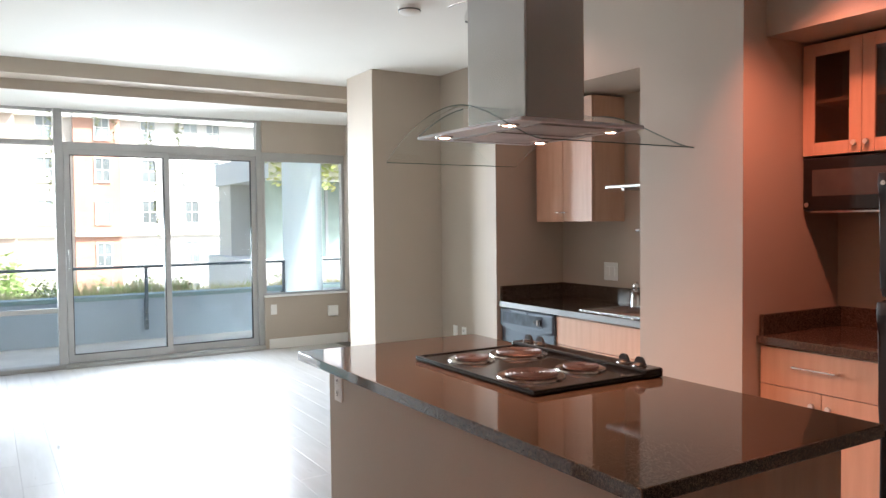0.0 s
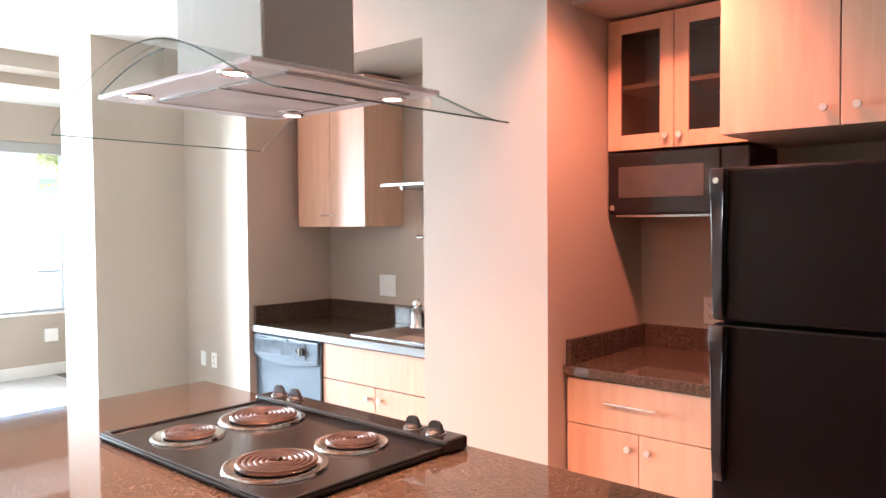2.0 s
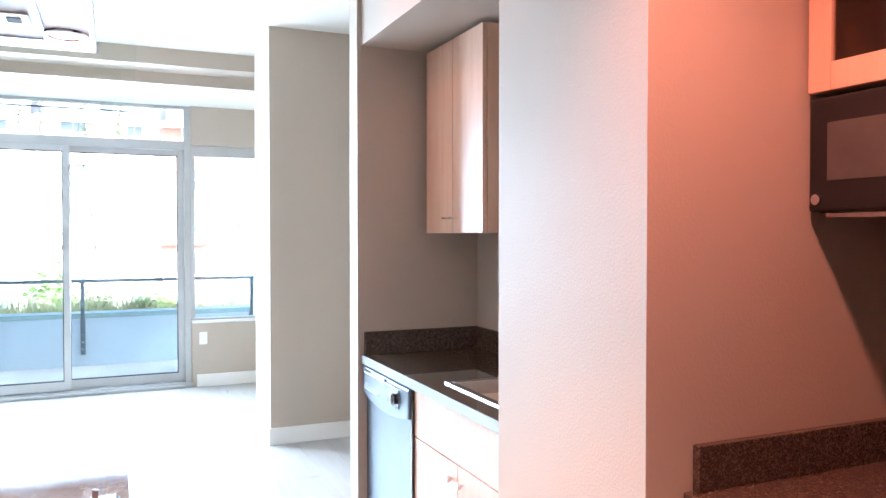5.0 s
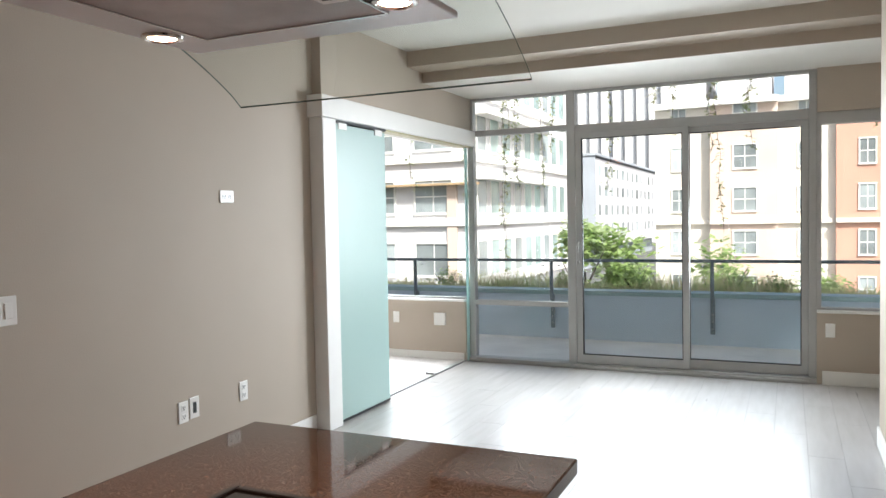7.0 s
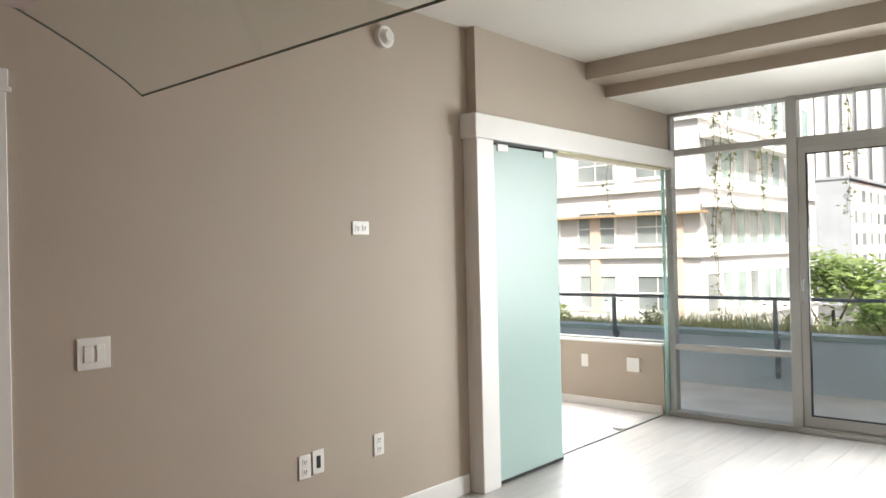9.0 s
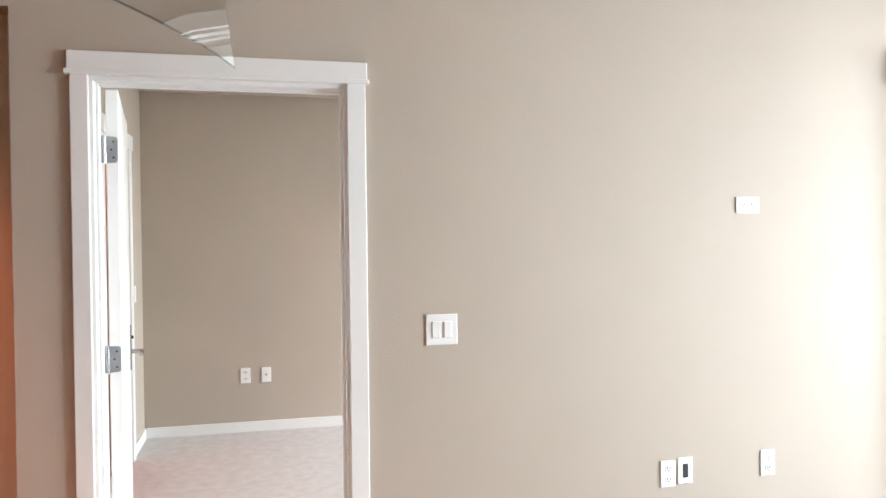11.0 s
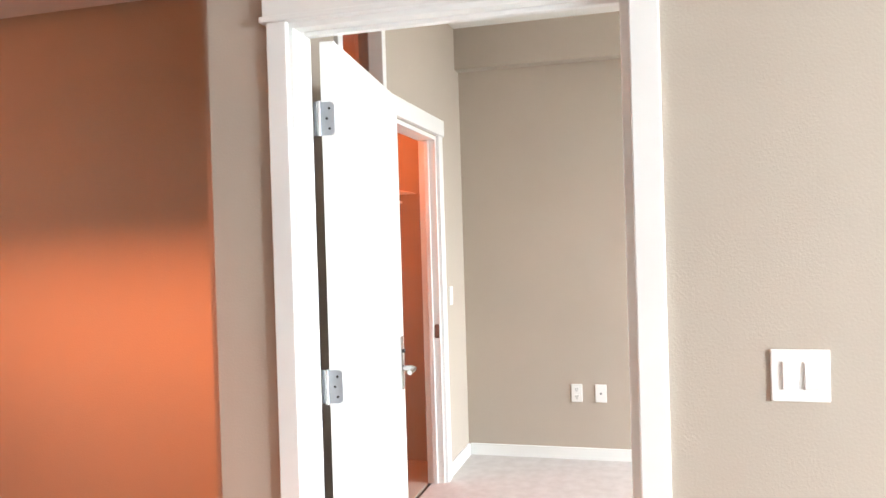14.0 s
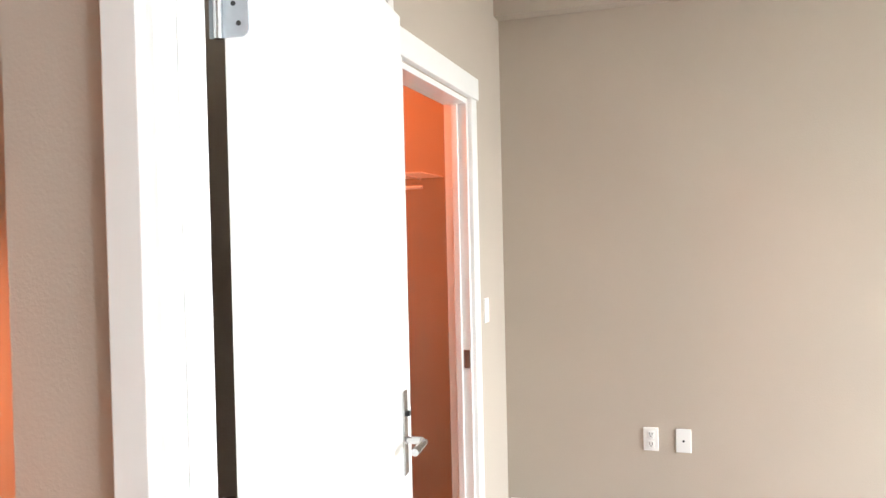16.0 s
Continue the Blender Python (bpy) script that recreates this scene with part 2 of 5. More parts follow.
M_BARK = material("bark", (0.12, 0.09, 0.07), 0.9, vary=0.2, scale=8)
M_SOIL = material("soil", (0.06, 0.05, 0.04), 0.95, vary=0.2, scale=4)
M_GROUND = material("street_ground", (0.16, 0.16, 0.15), 0.9, vary=0.15, scale=0.3)
M_CREAM = material("cream_stucco", (0.74, 0.70, 0.62), 0.85, vary=0.04, scale=0.5, bump=0.3, bump_scale=20)
M_WHITEST = material("white_stucco", (0.78, 0.77, 0.74), 0.85, vary=0.04, scale=0.5, bump=0.3, bump_scale=20)
M_PEACH = material("peach_stucco", (0.66, 0.53, 0.45), 0.85, vary=0.05, scale=0.5, bump=0.3, bump_scale=20)
M_ORANGE = material("terracotta_stucco", (0.58, 0.33, 0.245), 0.85, vary=0.05, scale=0.5, bump=0.3, bump_scale=20)
M_GREYWALL = material("grey_panel_wall", (0.40, 0.43, 0.47), 0.7, vary=0.06, scale=0.4)
M_PALEWALL = material("pale_grey_render", (0.66, 0.65, 0.66), 0.85, vary=0.04, scale=0.5, bump=0.3, bump_scale=20)
M_PANE = material("far_window_glass", (0.46, 0.52, 0.53), 0.2, vary=0.25, scale=0.4, alike=0.4)
M_TEALPANE = material("teal_window_glass", (0.48, 0.62, 0.60), 0.15, vary=0.2, scale=0.6, alike=0.2)
M_WOODSLAT = material("tan_slat_soffit", (0.48, 0.34, 0.20), 0.6, vary=0.1, scale=3)
# dark glass given a pale grey base: distance haze put into the colour
M_TOWER = material("hazed_tower_glass", (0.40, 0.42, 0.46), 0.25, vary=0.15, scale=0.05)


# ---- mesh helpers ----
ORIGIN = {}


def box(bm, x0, x1, y0, y1, z0, z1, bevel=0.0):
    made = bmesh.ops.create_cube(bm, size=1)["verts"]
    bmesh.ops.scale(bm, vec=(abs(x1 - x0), abs(y1 - y0), abs(z1 - z0)), verts=made)
    bmesh.ops.translate(bm, vec=((x0 + x1) / 2, (y0 + y1) / 2, (z0 + z1) / 2), verts=made)
    if bevel:
        edges = list({e for v in made for e in v.link_edges})
        bmesh.ops.bevel(bm, geom=edges, offset=bevel, segments=2, profile=0.5, affect="EDGES")
    return bm


def cyl(bm, at, r, length, axis="z", seg=20, r2=None):
    turn = {"z": Matrix(), "x": pose(0, 0, 0, 0, 90, 0), "y": pose(0, 0, 0, 90, 0, 0)}[axis]
    bmesh.ops.create_cone(bm, cap_ends=True, segments=seg, radius1=r, radius2=r if r2 is None else r2, depth=length,
                          matrix=Matrix.Translation(at) @ turn)
    return bm


def tube(bm, points, r, seg=6, r_end=None):
    """A round bar along points."""
    rings = []
    pts = [Vector(p) for p in points]
    for i, p in enumerate(pts):
        d = (pts[min(i + 1, len(pts) - 1)] - pts[max(i - 1, 0)]).normalized()
        side = d.cross(Vector((0, 0, 1)))
        side = side.normalized() if side.length > 1e-4 else Vector((1, 0, 0))
        up = side.cross(d)
        rr = r if r_end is None else r + (r_end - r) * i / max(1, len(pts) - 1)
        rings.append([bm.verts.new(p + rr * (math.cos(a) * side + math.sin(a) * up)) for a in (2 * math.pi * k / seg for k in range(seg))])
    for a, b in zip(rings, rings[1:]):
        for k in range(seg):
            bm.faces.new((a[k], a[(k + 1) % seg], b[(k + 1) % seg], b[k]))
    bm.faces.new(rings[0][::-1])
    bm.faces.new(rings[-1])
    return bm


def lathe(bm, at, profile, seg=32):
    """A turned shape about a vertical axis; profile: (radius, height) pairs."""
    rings = [[bm.verts.new((at[0] + r * math.cos(2 * math.pi * k / seg), at[1] + r * math.sin(2 * math.pi * k / seg), at[2] + z)) for k in range(seg)] for r, z in profile]
    for a, b in zip(rings, rings[1:]):
        for k in range(seg):
            bm.faces.new((a[k], a[(k + 1) % seg], b[(k + 1) % seg], b[k]))
    return bm


def mesh_of(name, bm, mat, smooth=False):
    bmesh.ops.recalc_face_normals(bm, faces=bm.faces)
    me = bpy.data.meshes.new(name)
    bm.to_mesh(me)
    bm.free()
    me.materials.append(mat)
    if smooth:
        me.shade_smooth()
        me.set_sharp_from_angle(angle=radians(40))
    return me


def structure(name, bm, mat, label, category, smooth=False):
    return tagged(new(name, mesh_of(name, bm, mat, smooth)), label, category, kind="structure")


def thing(name, at, label, category, group="", kind=""):
    ob = new(name)
    ob.empty_display_size = 0.1
    ob.location = at
    ORIGIN[ob.name] = Vector(at)
    return tagged(ob, label, category, group, kind)


def part(name, bm, mat, parent, label="", smooth=False):
    """One mesh, given in world coordinates, under a thing, a part or a piece of the setting."""
    at = ORIGIN.get(parent.name, Vector((0, 0, 0)))
    bmesh.ops.translate(bm, vec=-at, verts=bm.verts)
    ob = new(name, mesh_of(name, bm, mat, smooth))
    ob.parent = parent
    ORIGIN[ob.name] = at
    return tagged(ob, label)


def solid(name, bm, mat, label, category, group="", smooth=False):
    """A thing that is one mesh."""
    at = Vector(np.mean([v.co[:] for v in bm.verts], axis=0))
    at.z = min(v.co.z for v in bm.verts)
    bmesh.ops.translate(bm, vec=-at, verts=bm.verts)
    ob = new(name, mesh_of(name, bm, mat, smooth))
    ob.location = at
    ORIGIN[ob.name] = at
    return tagged(ob, label, category, group)


def B(*a, bevel=0.0):
    return box(bmesh.new(), *a, bevel=bevel)


def boxes(*rows, bevel=0.0):
    bm = bmesh.new()
    for r in rows:
        box(bm, *r, bevel=bevel)
    return bm


# ---- the rooms ----
CEIL, WX, WY = 2.84, -1.60, 7.44
# ground floor slab and floors
structure("subfloor", B(-5.0, 3.0, -3.6, 7.55, -0.30, -0.012), M_GROUND, "plain concrete slab under the floors", "floor")
structure("carpet_floor", B(-4.62, -1.66, 0.80, 7.40, -0.012, 0.004), M_CARPET, "pale grey-beige cut pile bedroom carpet", "carpet")
# walls
structure("wall_west", boxes((-1.71, WX, 0.872, 1.122, 0, CEIL), (-1.71, WX, 2.066, 4.75, 0, CEIL), (-1.71, WX, 1.122, 2.066, 2.072, CEIL)),
          M_WALL, "taupe painted living room wall with bedroom doorway", "wall")
structure("wall_above_partition", B(-1.71, -1.53, 4.74, 7.44, 2.30, CEIL), M_WALL, "taupe wall above the glass sliding doors", "wall")
structure("wall_hall_end", B(-2.52, -1.71, 0.785, 0.872, 0, CEIL), M_WALL, "taupe wall at the end of the hall recess", "wall")
structure("wall_hall", B(-2.52, -2.40, -3.5, 0.785, 0, CEIL), M_WALL, "taupe hall wall glowing orange under warm lamplight", "wall")
structure("hall_header", B(-1.71, WX, -3.5, 0.872, 2.30, CEIL), M_WALL, "taupe dropped header over the hall recess", "wall")
structure("wall_south", B(-2.52, 3.0, -3.6, -3.5, 0, CEIL), M_WALL, "taupe painted wall behind the kitchen", "wall")
structure("wall_east", boxes((2.60, 2.80, 3.35, 7.55, 0, CEIL), (2.80, 2.9, -3.5, 3.35, 0, CEIL)), M_WALL, "taupe painted living room wall", "wall")
structure("wall_fridge_side", B(1.93, 2.80, -3.5, -0.24, 0, CEIL), M_WALL, "taupe wall beside the refrigerator", "wall")
structure("pier", B(1.915, 2.80, 1.210, 1.868, 0, CEIL), M_WALL, "taupe painted pier between sink nook and refrigerator niche", "wall")
structure("nook_end_wall", B(1.915, 2.60, 3.235, 3.352, 0, CEIL), M_WALL, "narrow taupe wall at the end of the sink nook", "wall")
structure("nook_back_wall", B(2.52, 2.80, 1.868, 3.235, 0, 2.29), M_WALL, "taupe back wall of the sink nook", "wall")
structure("nook_header", B(1.935, 2.80, 1.868, 3.235, 2.29, CEIL), M_WALL, "taupe header over the sink nook", "wall")
structure("niche_back_wall", B(2.69, 2.80, -0.24, 1.210, 0, 2.33), M_WALL, "taupe back wall of the refrigerator niche", "wall")
structure("niche_header", B(2.085, 2.80, -0.24, 1.210, 2.33, CEIL), M_WALL, "taupe header over the wall cabinets", "wall")
structure("column", B(1.877, 2.60, 5.11, 5.66, 0, CEIL), M_WALL, "square taupe structural column by the windows", "column")
structure("ceiling", B(-1.71, 2.80, -3.5, 6.04, CEIL, CEIL + 0.15), M_CEIL, "plain off-white painted ceiling", "ceiling")
structure("hall_ceiling", B(-2.52, -1.71, -3.5, 0.82, CEIL - 0.35, CEIL), M_CEIL, "plain off-white hall ceiling", "ceiling")
structure("beam_1", B(-1.53, 2.60, 6.04, 6.34, 2.712, CEIL + 0.15), M_WALL, "upper taupe ceiling step before the windows", "beam")
structure("beam_2", B(-1.53, 2.60, 6.34, 7.55, 2.625, CEIL + 0.15), M_CEIL, "lower ceiling step with white underside above windows", "beam")
structure("beam_face", B(-1.53, 2.60, 6.325, 6.34, 2.622, 2.712), M_WALL, "taupe face of the lower ceiling step", "beam")
# bedroom
structure("wall_bedroom_west", B(-4.74, -4.61, 0.70, 7.55, 0, CEIL), M_WALL, "taupe painted bedroom wall", "wall")
structure("bedroom_soffit", B(-4.61, -4.51, 0.872, 7.40, 2.57, CEIL), M_WALL, "taupe soffit along the top of the bedroom wall", "beam")
structure("wall_closet", boxes((-4.74, -3.99, 0.772, 0.872, 0, CEIL), (-3.99, -3.17, 0.772, 0.872, 2.066, CEIL), (-3.17, -3.10, 0.772, 0.872, 0, CEIL), (-3.10, -2.52, 0.772, 0.872, 0, 2.14), (-3.10, -2.52, 0.772, 0.872, 2.6, CEIL)),
          M_WALL, "taupe bedroom wall with closet doorway", "wall")
structure("bedroom_ceiling", B(-4.74, -1.71, 0.70, 7.55, CEIL, CEIL + 0.15), M_CEIL, "plain off-white bedroom ceiling", "ceiling")
structure("closet_walls", boxes((-4.5, -4.4, -0.9, 0.772, 0, 2.5), (-2.62, -2.52, -0.9, 0.772, 0, 2.5), (-4.5, -2.52, -1.0, -0.9, 0, 2.5), (-4.5, -2.52, -1.0, 0.772, 2.5, 2.6), (-4.4, -2.62, -0.9, 0.772, -0.1, 0.002)),
          M_WALL, "taupe closet interior lit warm orange", "wall")
# window wall pieces of masonry
structure("wall_window_east", boxes((1.58, 2.60, 7.36, 7.55, 0, 0.60), (1.58, 2.60, 7.36, 7.55, 2.265, 2.625)), M_WALL, "taupe low wall and header round the side window", "wall")
structure("wall_window_bedroom", boxes((-4.62, -1.60, 7.36, 7.55, 0, 0.60), (-4.62, -1.60, 7.36, 7.55, 2.62, CEIL)), M_WALL, "taupe low wall under the bedroom window", "wall")


def baseboard(*rows):
    return structure("baseboard", boxes(*rows, bevel=0.004), M_TRIM, "white painted wooden baseboard", "baseboard")


BH = 0.115
baseboard((WX, WX + 0.015, 0.872, 1.066, 0, BH))
baseboard((WX, WX + 0.015, 2.126, 4.67, 0, BH))
baseboard((-2.40, -2.385, -3.5, 0.785, 0, BH))
baseboard((-2.385, -1.62, 0.770, 0.785, 0, BH))
baseboard((1.862, 1.877, 5.11, 5.66, 0, BH), (1.862, 2.585, 5.095, 5.11, 0, BH))
baseboard((2.585, 2.60, 3.367, 5.095, 0, BH))
baseboard((1.62, 2.60, 7.345, 7.36, 0, BH))
baseboard((1.90, 1.915, 3.235, 3.352, 0, BH), (1.90, 2.585, 3.352, 3.367, 0, BH))
baseboard((-4.61, -4.595, 0.887, 7.35, 0, 0.08))
baseboard((-4.595, -4.08, 0.872, 0.887, 0, 0.08))
baseboard((-4.60, -1.62, 7.345, 7.36, 0, 0.08))
baseboard((1.90, 1.915, 1.210, 1.868, 0, BH))

# ---- windows ----
def window_unit(name, label, frames, panes, category="window"):
    ob = thing(name, (frames[0][0], WY, frames[0][4]), label, category, kind="structure")
    for r in frames:
        part("window_frame", B(*r, bevel=0.004), M_ALU, ob)
    for r in panes:
        p = part("pane", B(*r), M_GLASS, ob, "clear glass pane")
        p.visible_shadow = False
    return ob


F0, F1 = 7.40, 7.48
window_unit("window_1", "tall aluminium-framed fixed window with transom", [
    (-1.565, -1.505, F0, F1, 0.0, 2.625), (-1.505, -0.545, F0, F1, 0.0, 0.05), (-1.505, -0.545, F0, F1, 0.57, 0.618),
    (-1.505, -0.545, F0, F1, 2.255, 2.308), (-1.505, -0.545, F0, F1, 2.60, 2.625)],
    [(-1.505, -0.545, 7.435, 7.441, 0.05, 0.57), (-1.505, -0.545, 7.435, 7.441, 0.618, 2.255), (-1.505, -0.545, 7.435, 7.441, 2.308, 2.60)])
window_unit("window_2", "aluminium transom window above the sliding balcony door", [
    (-0.545, -0.465, F0 - 0.02, F1, 0.0, 2.625), (1.52, 1.58, F0, F1, 0.0, 2.625), (-0.465, 1.52, F0, F1, 2.60, 2.625), (-0.465, 1.52, F0, F1, 2.215, 2.30)],
    [(-0.465, 1.52, 7.435, 7.441, 2.30, 2.60)])
window_unit("window_3", "square side window above a taupe low wall", [
    (1.58, 2.60, F0, F1, 0.60, 0.64), (1.58, 2.60, F0, F1, 2.165, 2.265), (1.58, 1.615, F0, F1, 0.64, 2.165), (2.565, 2.60, F0, F1, 0.64, 2.165)],
    [(1.615, 2.565, 7.435, 7.441, 0.64, 2.165)])
window_unit("window_4", "wide bedroom window above a taupe low wall", [
    (-4.61, -1.565, F0, F1, 0.60, 0.64), (-4.61, -1.565, F0, F1, 2.56, 2.62), (-4.61, -4.56, F0, F1, 0.64, 2.56), (-3.13, -3.08, F0, F1, 0.64, 2.56)],
    [(-4.56, -3.13, 7.435, 7.441, 0.64, 2.56), (-3.08, -1.565, 7.435, 7.441, 0.64, 2.56)])
structure("window_sill", boxes((1.58, 2.60, 7.33, 7.40, 0.60, 0.622), bevel=0.004), M_TRIM, "white painted window sill", "sill")
structure("window_sill_bedroom", boxes((-4.61, -1.60, 7.33, 7.40, 0.60, 0.622), bevel=0.004), M_TRIM, "white painted bedroom window sill", "sill")
structure("door_threshold", boxes((-1.60, 1.58, 7.36, 7.47, 0.0, 0.045), (-0.49, 1.52, 7.33, 7.40, 0.0, 0.03), bevel=0.006), M_ALU, "aluminium sill track of the balcony door", "threshold")

slider = thing("door_1", (0.5, 7.43, 0.05), "closed aluminium sliding glass balcony door with two leaves", "door", kind="structure")
for x0, x1, y0 in ((-0.462, 0.56, 7.385), (0.50, 1.52, 7.44)):
    leaf = part("door_leaf", boxes((x0, x0 + 0.055, y0, y0 + 0.04, 0.05, 2.222), (x1 - 0.055, x1, y0, y0 + 0.04, 0.05, 2.222),
                (x0, x1, y0 + 0.001, y0 + 0.039, 0.05, 0.13), (x0, x1, y0 + 0.001, y0 + 0.039, 2.168, 2.222), bevel=0.003), M_ALU, slider)
    p = part("pane", B(x0 + 0.05, x1 - 0.05, y0 + 0.017, y0 + 0.023, 0.12, 2.175), M_GLASS, leaf, "clear glass pane")
    p.visible_shadow = False
    part("gasket", boxes((x0 + 0.055, x0 + 0.062, y0 + 0.003, y0 + 0.037, 0.13, 2.168), (x1 - 0.062, x1 - 0.055, y0 + 0.003, y0 + 0.037, 0.13, 2.168),
         (x0 + 0.062, x1 - 0.062, y0 + 0.003, y0 + 0.037, 2.161, 2.168), (x0 + 0.062, x1 - 0.062, y0 + 0.003, y0 + 0.037, 0.13, 0.137)), M_DARK, leaf, "thin black glazing gasket")
part("door_handle", tube(bmesh.new(), [(-0.435, 7.385, 1.0), (-0.435, 7.345, 1.02), (-0.435, 7.335, 1.10), (-0.435, 7.345, 1.18), (-0.435, 7.385, 1.20)], 0.009, 8), M_ALU, slider, "white D-shaped pull handle", True)


# ---- glass partition to the bedroom ----
trim = thing("partition_trim", (-1.53, 4.7, 0), "white painted casing round the sliding glass partition", "door casing", kind="structure")
part("jamb", boxes((-1.72, -1.492, 4.69, 4.86, 0, 2.15), bevel=0.006), M_TRIM, trim)
part("head", boxes((-1.72, -1.478, 4.668, 7.40, 2.15, 2.30), bevel=0.006), M_TRIM, trim)
part("head_track", B(-1.60, -1.505, 4.86, 5.60, 2.135, 2.15), M_DARK, trim, "dark recessed track")
part("track_edge", B(-1.60, -1.505, 5.60, 7.36, 2.138, 2.15), M_BRASS, trim, "thin brass-coloured track edge")
for i, (y0, y1, x) in enumerate(((4.885, 5.60, -1.525), (4.93, 5.64, -1.555), (4.96, 5.67, -1.585))):
    gp = thing("glass_sliding_panel", (x, y0, 0.02), "etched pale green glass sliding panel, pushed open", "glass door", "glass partition panels")
    part("panel", B(x - 0.005, x + 0.005, y0, y1 - 0.008, 0.025, 2.125), M_FROST, gp)
    part("polished_edge", B(x - 0.0055, x + 0.0055, y1 - 0.008, y1, 0.025, 2.125), M_TEALEDGE, gp, "polished green glass edge")
    part("bottom_rail", B(x - 0.009, x + 0.009, y0, y1, 0.010, 0.027), M_DARK, gp, "black bottom rail")
    if i == 0:
        for cy in (y0 + 0.04, y1 - 0.16):
            part("clamp", B(x - 0.014, x + 0.014, cy, cy + 0.11, 2.09, 2.145, bevel=0.004), M_PLATE, gp, "pale hanging clamp")
fx = thing("fixed_glass_panel", (-1.53, 7.3, 0), "narrow clear green-edged glass fin beside the window corner", "glass door")
part("panel", B(-1.575, -1.565, 7.33, 7.385, 0.01, 2.30), M_TEALEDGE, fx)
structure("floor_track", boxes((-1.66, -1.60, 4.86, 7.36, 0.004, 0.012), bevel=0.002), M_ALU, "flat metal floor strip under the partition", "trim")
solid("floor_guide", boxes((-1.68, -1.60, 6.58, 6.60, 0.012, 0.03), (-1.68, -1.60, 6.60, 6.66, 0.012, 0.018), bevel=0.002), M_ALU, "small metal floor guide on the strip", "floor guide")


# ---- bedroom door and casings ----
dc = thing("door_casing", (WX, 1.1, 0), "white painted casing round the bedroom doorway", "door casing", kind="structure")
for x0, x1 in ((WX, WX + 0.02), (-1.73, -1.71)):
    part("side_casing", B(x0, x1, 1.068, 1.131, 0, 2.068, bevel=0.004), M_TRIM, dc)
    part("side_casing", B(x0, x1, 2.057, 2.130, 0, 2.068, bevel=0.004), M_TRIM, dc)
    part("head_casing", B(x0 - 0.002, x1 + 0.006, 1.060, 2.136, 2.080, 2.150, bevel=0.004), M_TRIM, dc)
    part("head_bead", B(x0 - 0.004, x1 + 0.012, 1.052, 2.144, 2.066, 2.084, bevel=0.004), M_TRIM, dc)
part("jamb", B(-1.712, WX + 0.002, 1.120, 1.143, 0, 2.072), M_TRIM, dc)
part("jamb", B(-1.712, WX + 0.002, 2.046, 2.068, 0, 2.072), M_TRIM, dc)
part("jamb_head", B(-1.712, WX + 0.002, 1.143, 2.046, 2.050, 2.074), M_TRIM, dc)
part("door_stop", B(-1.672, -1.645, 2.034, 2.048, 0, 2.051, bevel=0.003), M_TRIM, dc)
part("door_stop", B(-1.672, -1.645, 1.143, 1.155, 0, 2.051, bevel=0.003), M_TRIM, dc)
part("door_stop", B(-1.672, -1.645, 1.155, 2.034, 2.037, 2.051, bevel=0.003), M_TRIM, dc)

# the leaf, swung into the bedroom; built closed along y from its hinge, then turned
LEAF = thing("door_2", (-1.705, 1.125, 0.0), "white flush bedroom door standing open on steel hinges", "door", kind="structure")
ORIGIN[LEAF.name] = Vector((0, 0, 0))
part("leaf", B(0.0, 0.90, -0.045, 0.0, 0.012, 2.045, bevel=0.003), M_DOOR, LEAF)
M_HINGE = material("zinc_hinge_plate", (0.46, 0.50, 0.54), 0.34, 0.7, vary=0.06, scale=30)


def hinge_leaf(hz):
    """A thin plate with two rounded corners, and the jamb side of the hinge."""
    bm = boxes((-0.003, 0.0, 0.004, 0.022, hz - 0.05, hz + 0.05))
    ring = [(0.004, hz - 0.05), (0.004, hz + 0.05)]
    for cz, a0 in ((hz + 0.036, 90), (hz - 0.036, 180)):
        ring += [(-0.027 + 0.014 * math.cos(radians(a0 + 15 * k)), cz + 0.014 * math.sin(radians(a0 + 15 * k))) for k in range(7)]
    a = [bm.verts.new((-0.003, y, z)) for y, z in ring]
    b = [bm.verts.new((0.001, y, z)) for y, z in ring]
    bm.faces.new(a)
    bm.faces.new(b[::-1])
    for k in range(len(ring)):
        j = (k + 1) % len(ring)
        bm.faces.new((a[k], b[k], b[j], a[j]))
    return bm


for hz in (1.815, 1.017, 0.25):
    h = part("hinge", hinge_leaf(hz), M_HINGE, LEAF, "satin steel butt hinge with rounded corners")
    part("hinge_pin", cyl(bmesh.new(), (-0.006, 0.006, hz), 0.0075, 0.104, "z", 12), M_STEEL, h, "", True)
    sc = bmesh.new()
    for sz in (-0.03, 0.0, 0.03):
        cyl(sc, (-0.0035, -0.026 + 0.008 * (sz == 0), hz + sz), 0.004, 0.002, "x", 8)
    part("screws", sc, M_DARK, h)
for side in (1, -1):
    yb = 0.0 if side > 0 else -0.045
    pl = part("lock_plate", B(0.825, 0.862, yb if side > 0 else yb - 0.006, yb + 0.006 if side > 0 else yb, 0.84, 1.06, bevel=0.002), M_STEEL, LEAF, "tall satin steel lock plate")
    part("lever", tube(bmesh.new(), [(0.843, yb, 0.93), (0.843, yb + side * 0.045, 0.93), (0.83, yb + side * 0.055, 0.93), (0.74, yb + side * 0.052, 0.928)], 0.010, 8), M_STEEL, pl, "satin steel lever handle", True)
    part("thumb_turn", cyl(bmesh.new(), (0.843, yb + side * 0.006, 1.0), 0.008, 0.02, "y", 12), M_DARK, pl)
LEAF.matrix_basis = pose(-1.735, 1.160, 0.0, 0, 0, 187)
cc = thing("closet_casing", (-3.67, 0.80, 0), "white painted casing round the closet doorway", "door casing", kind="structure")
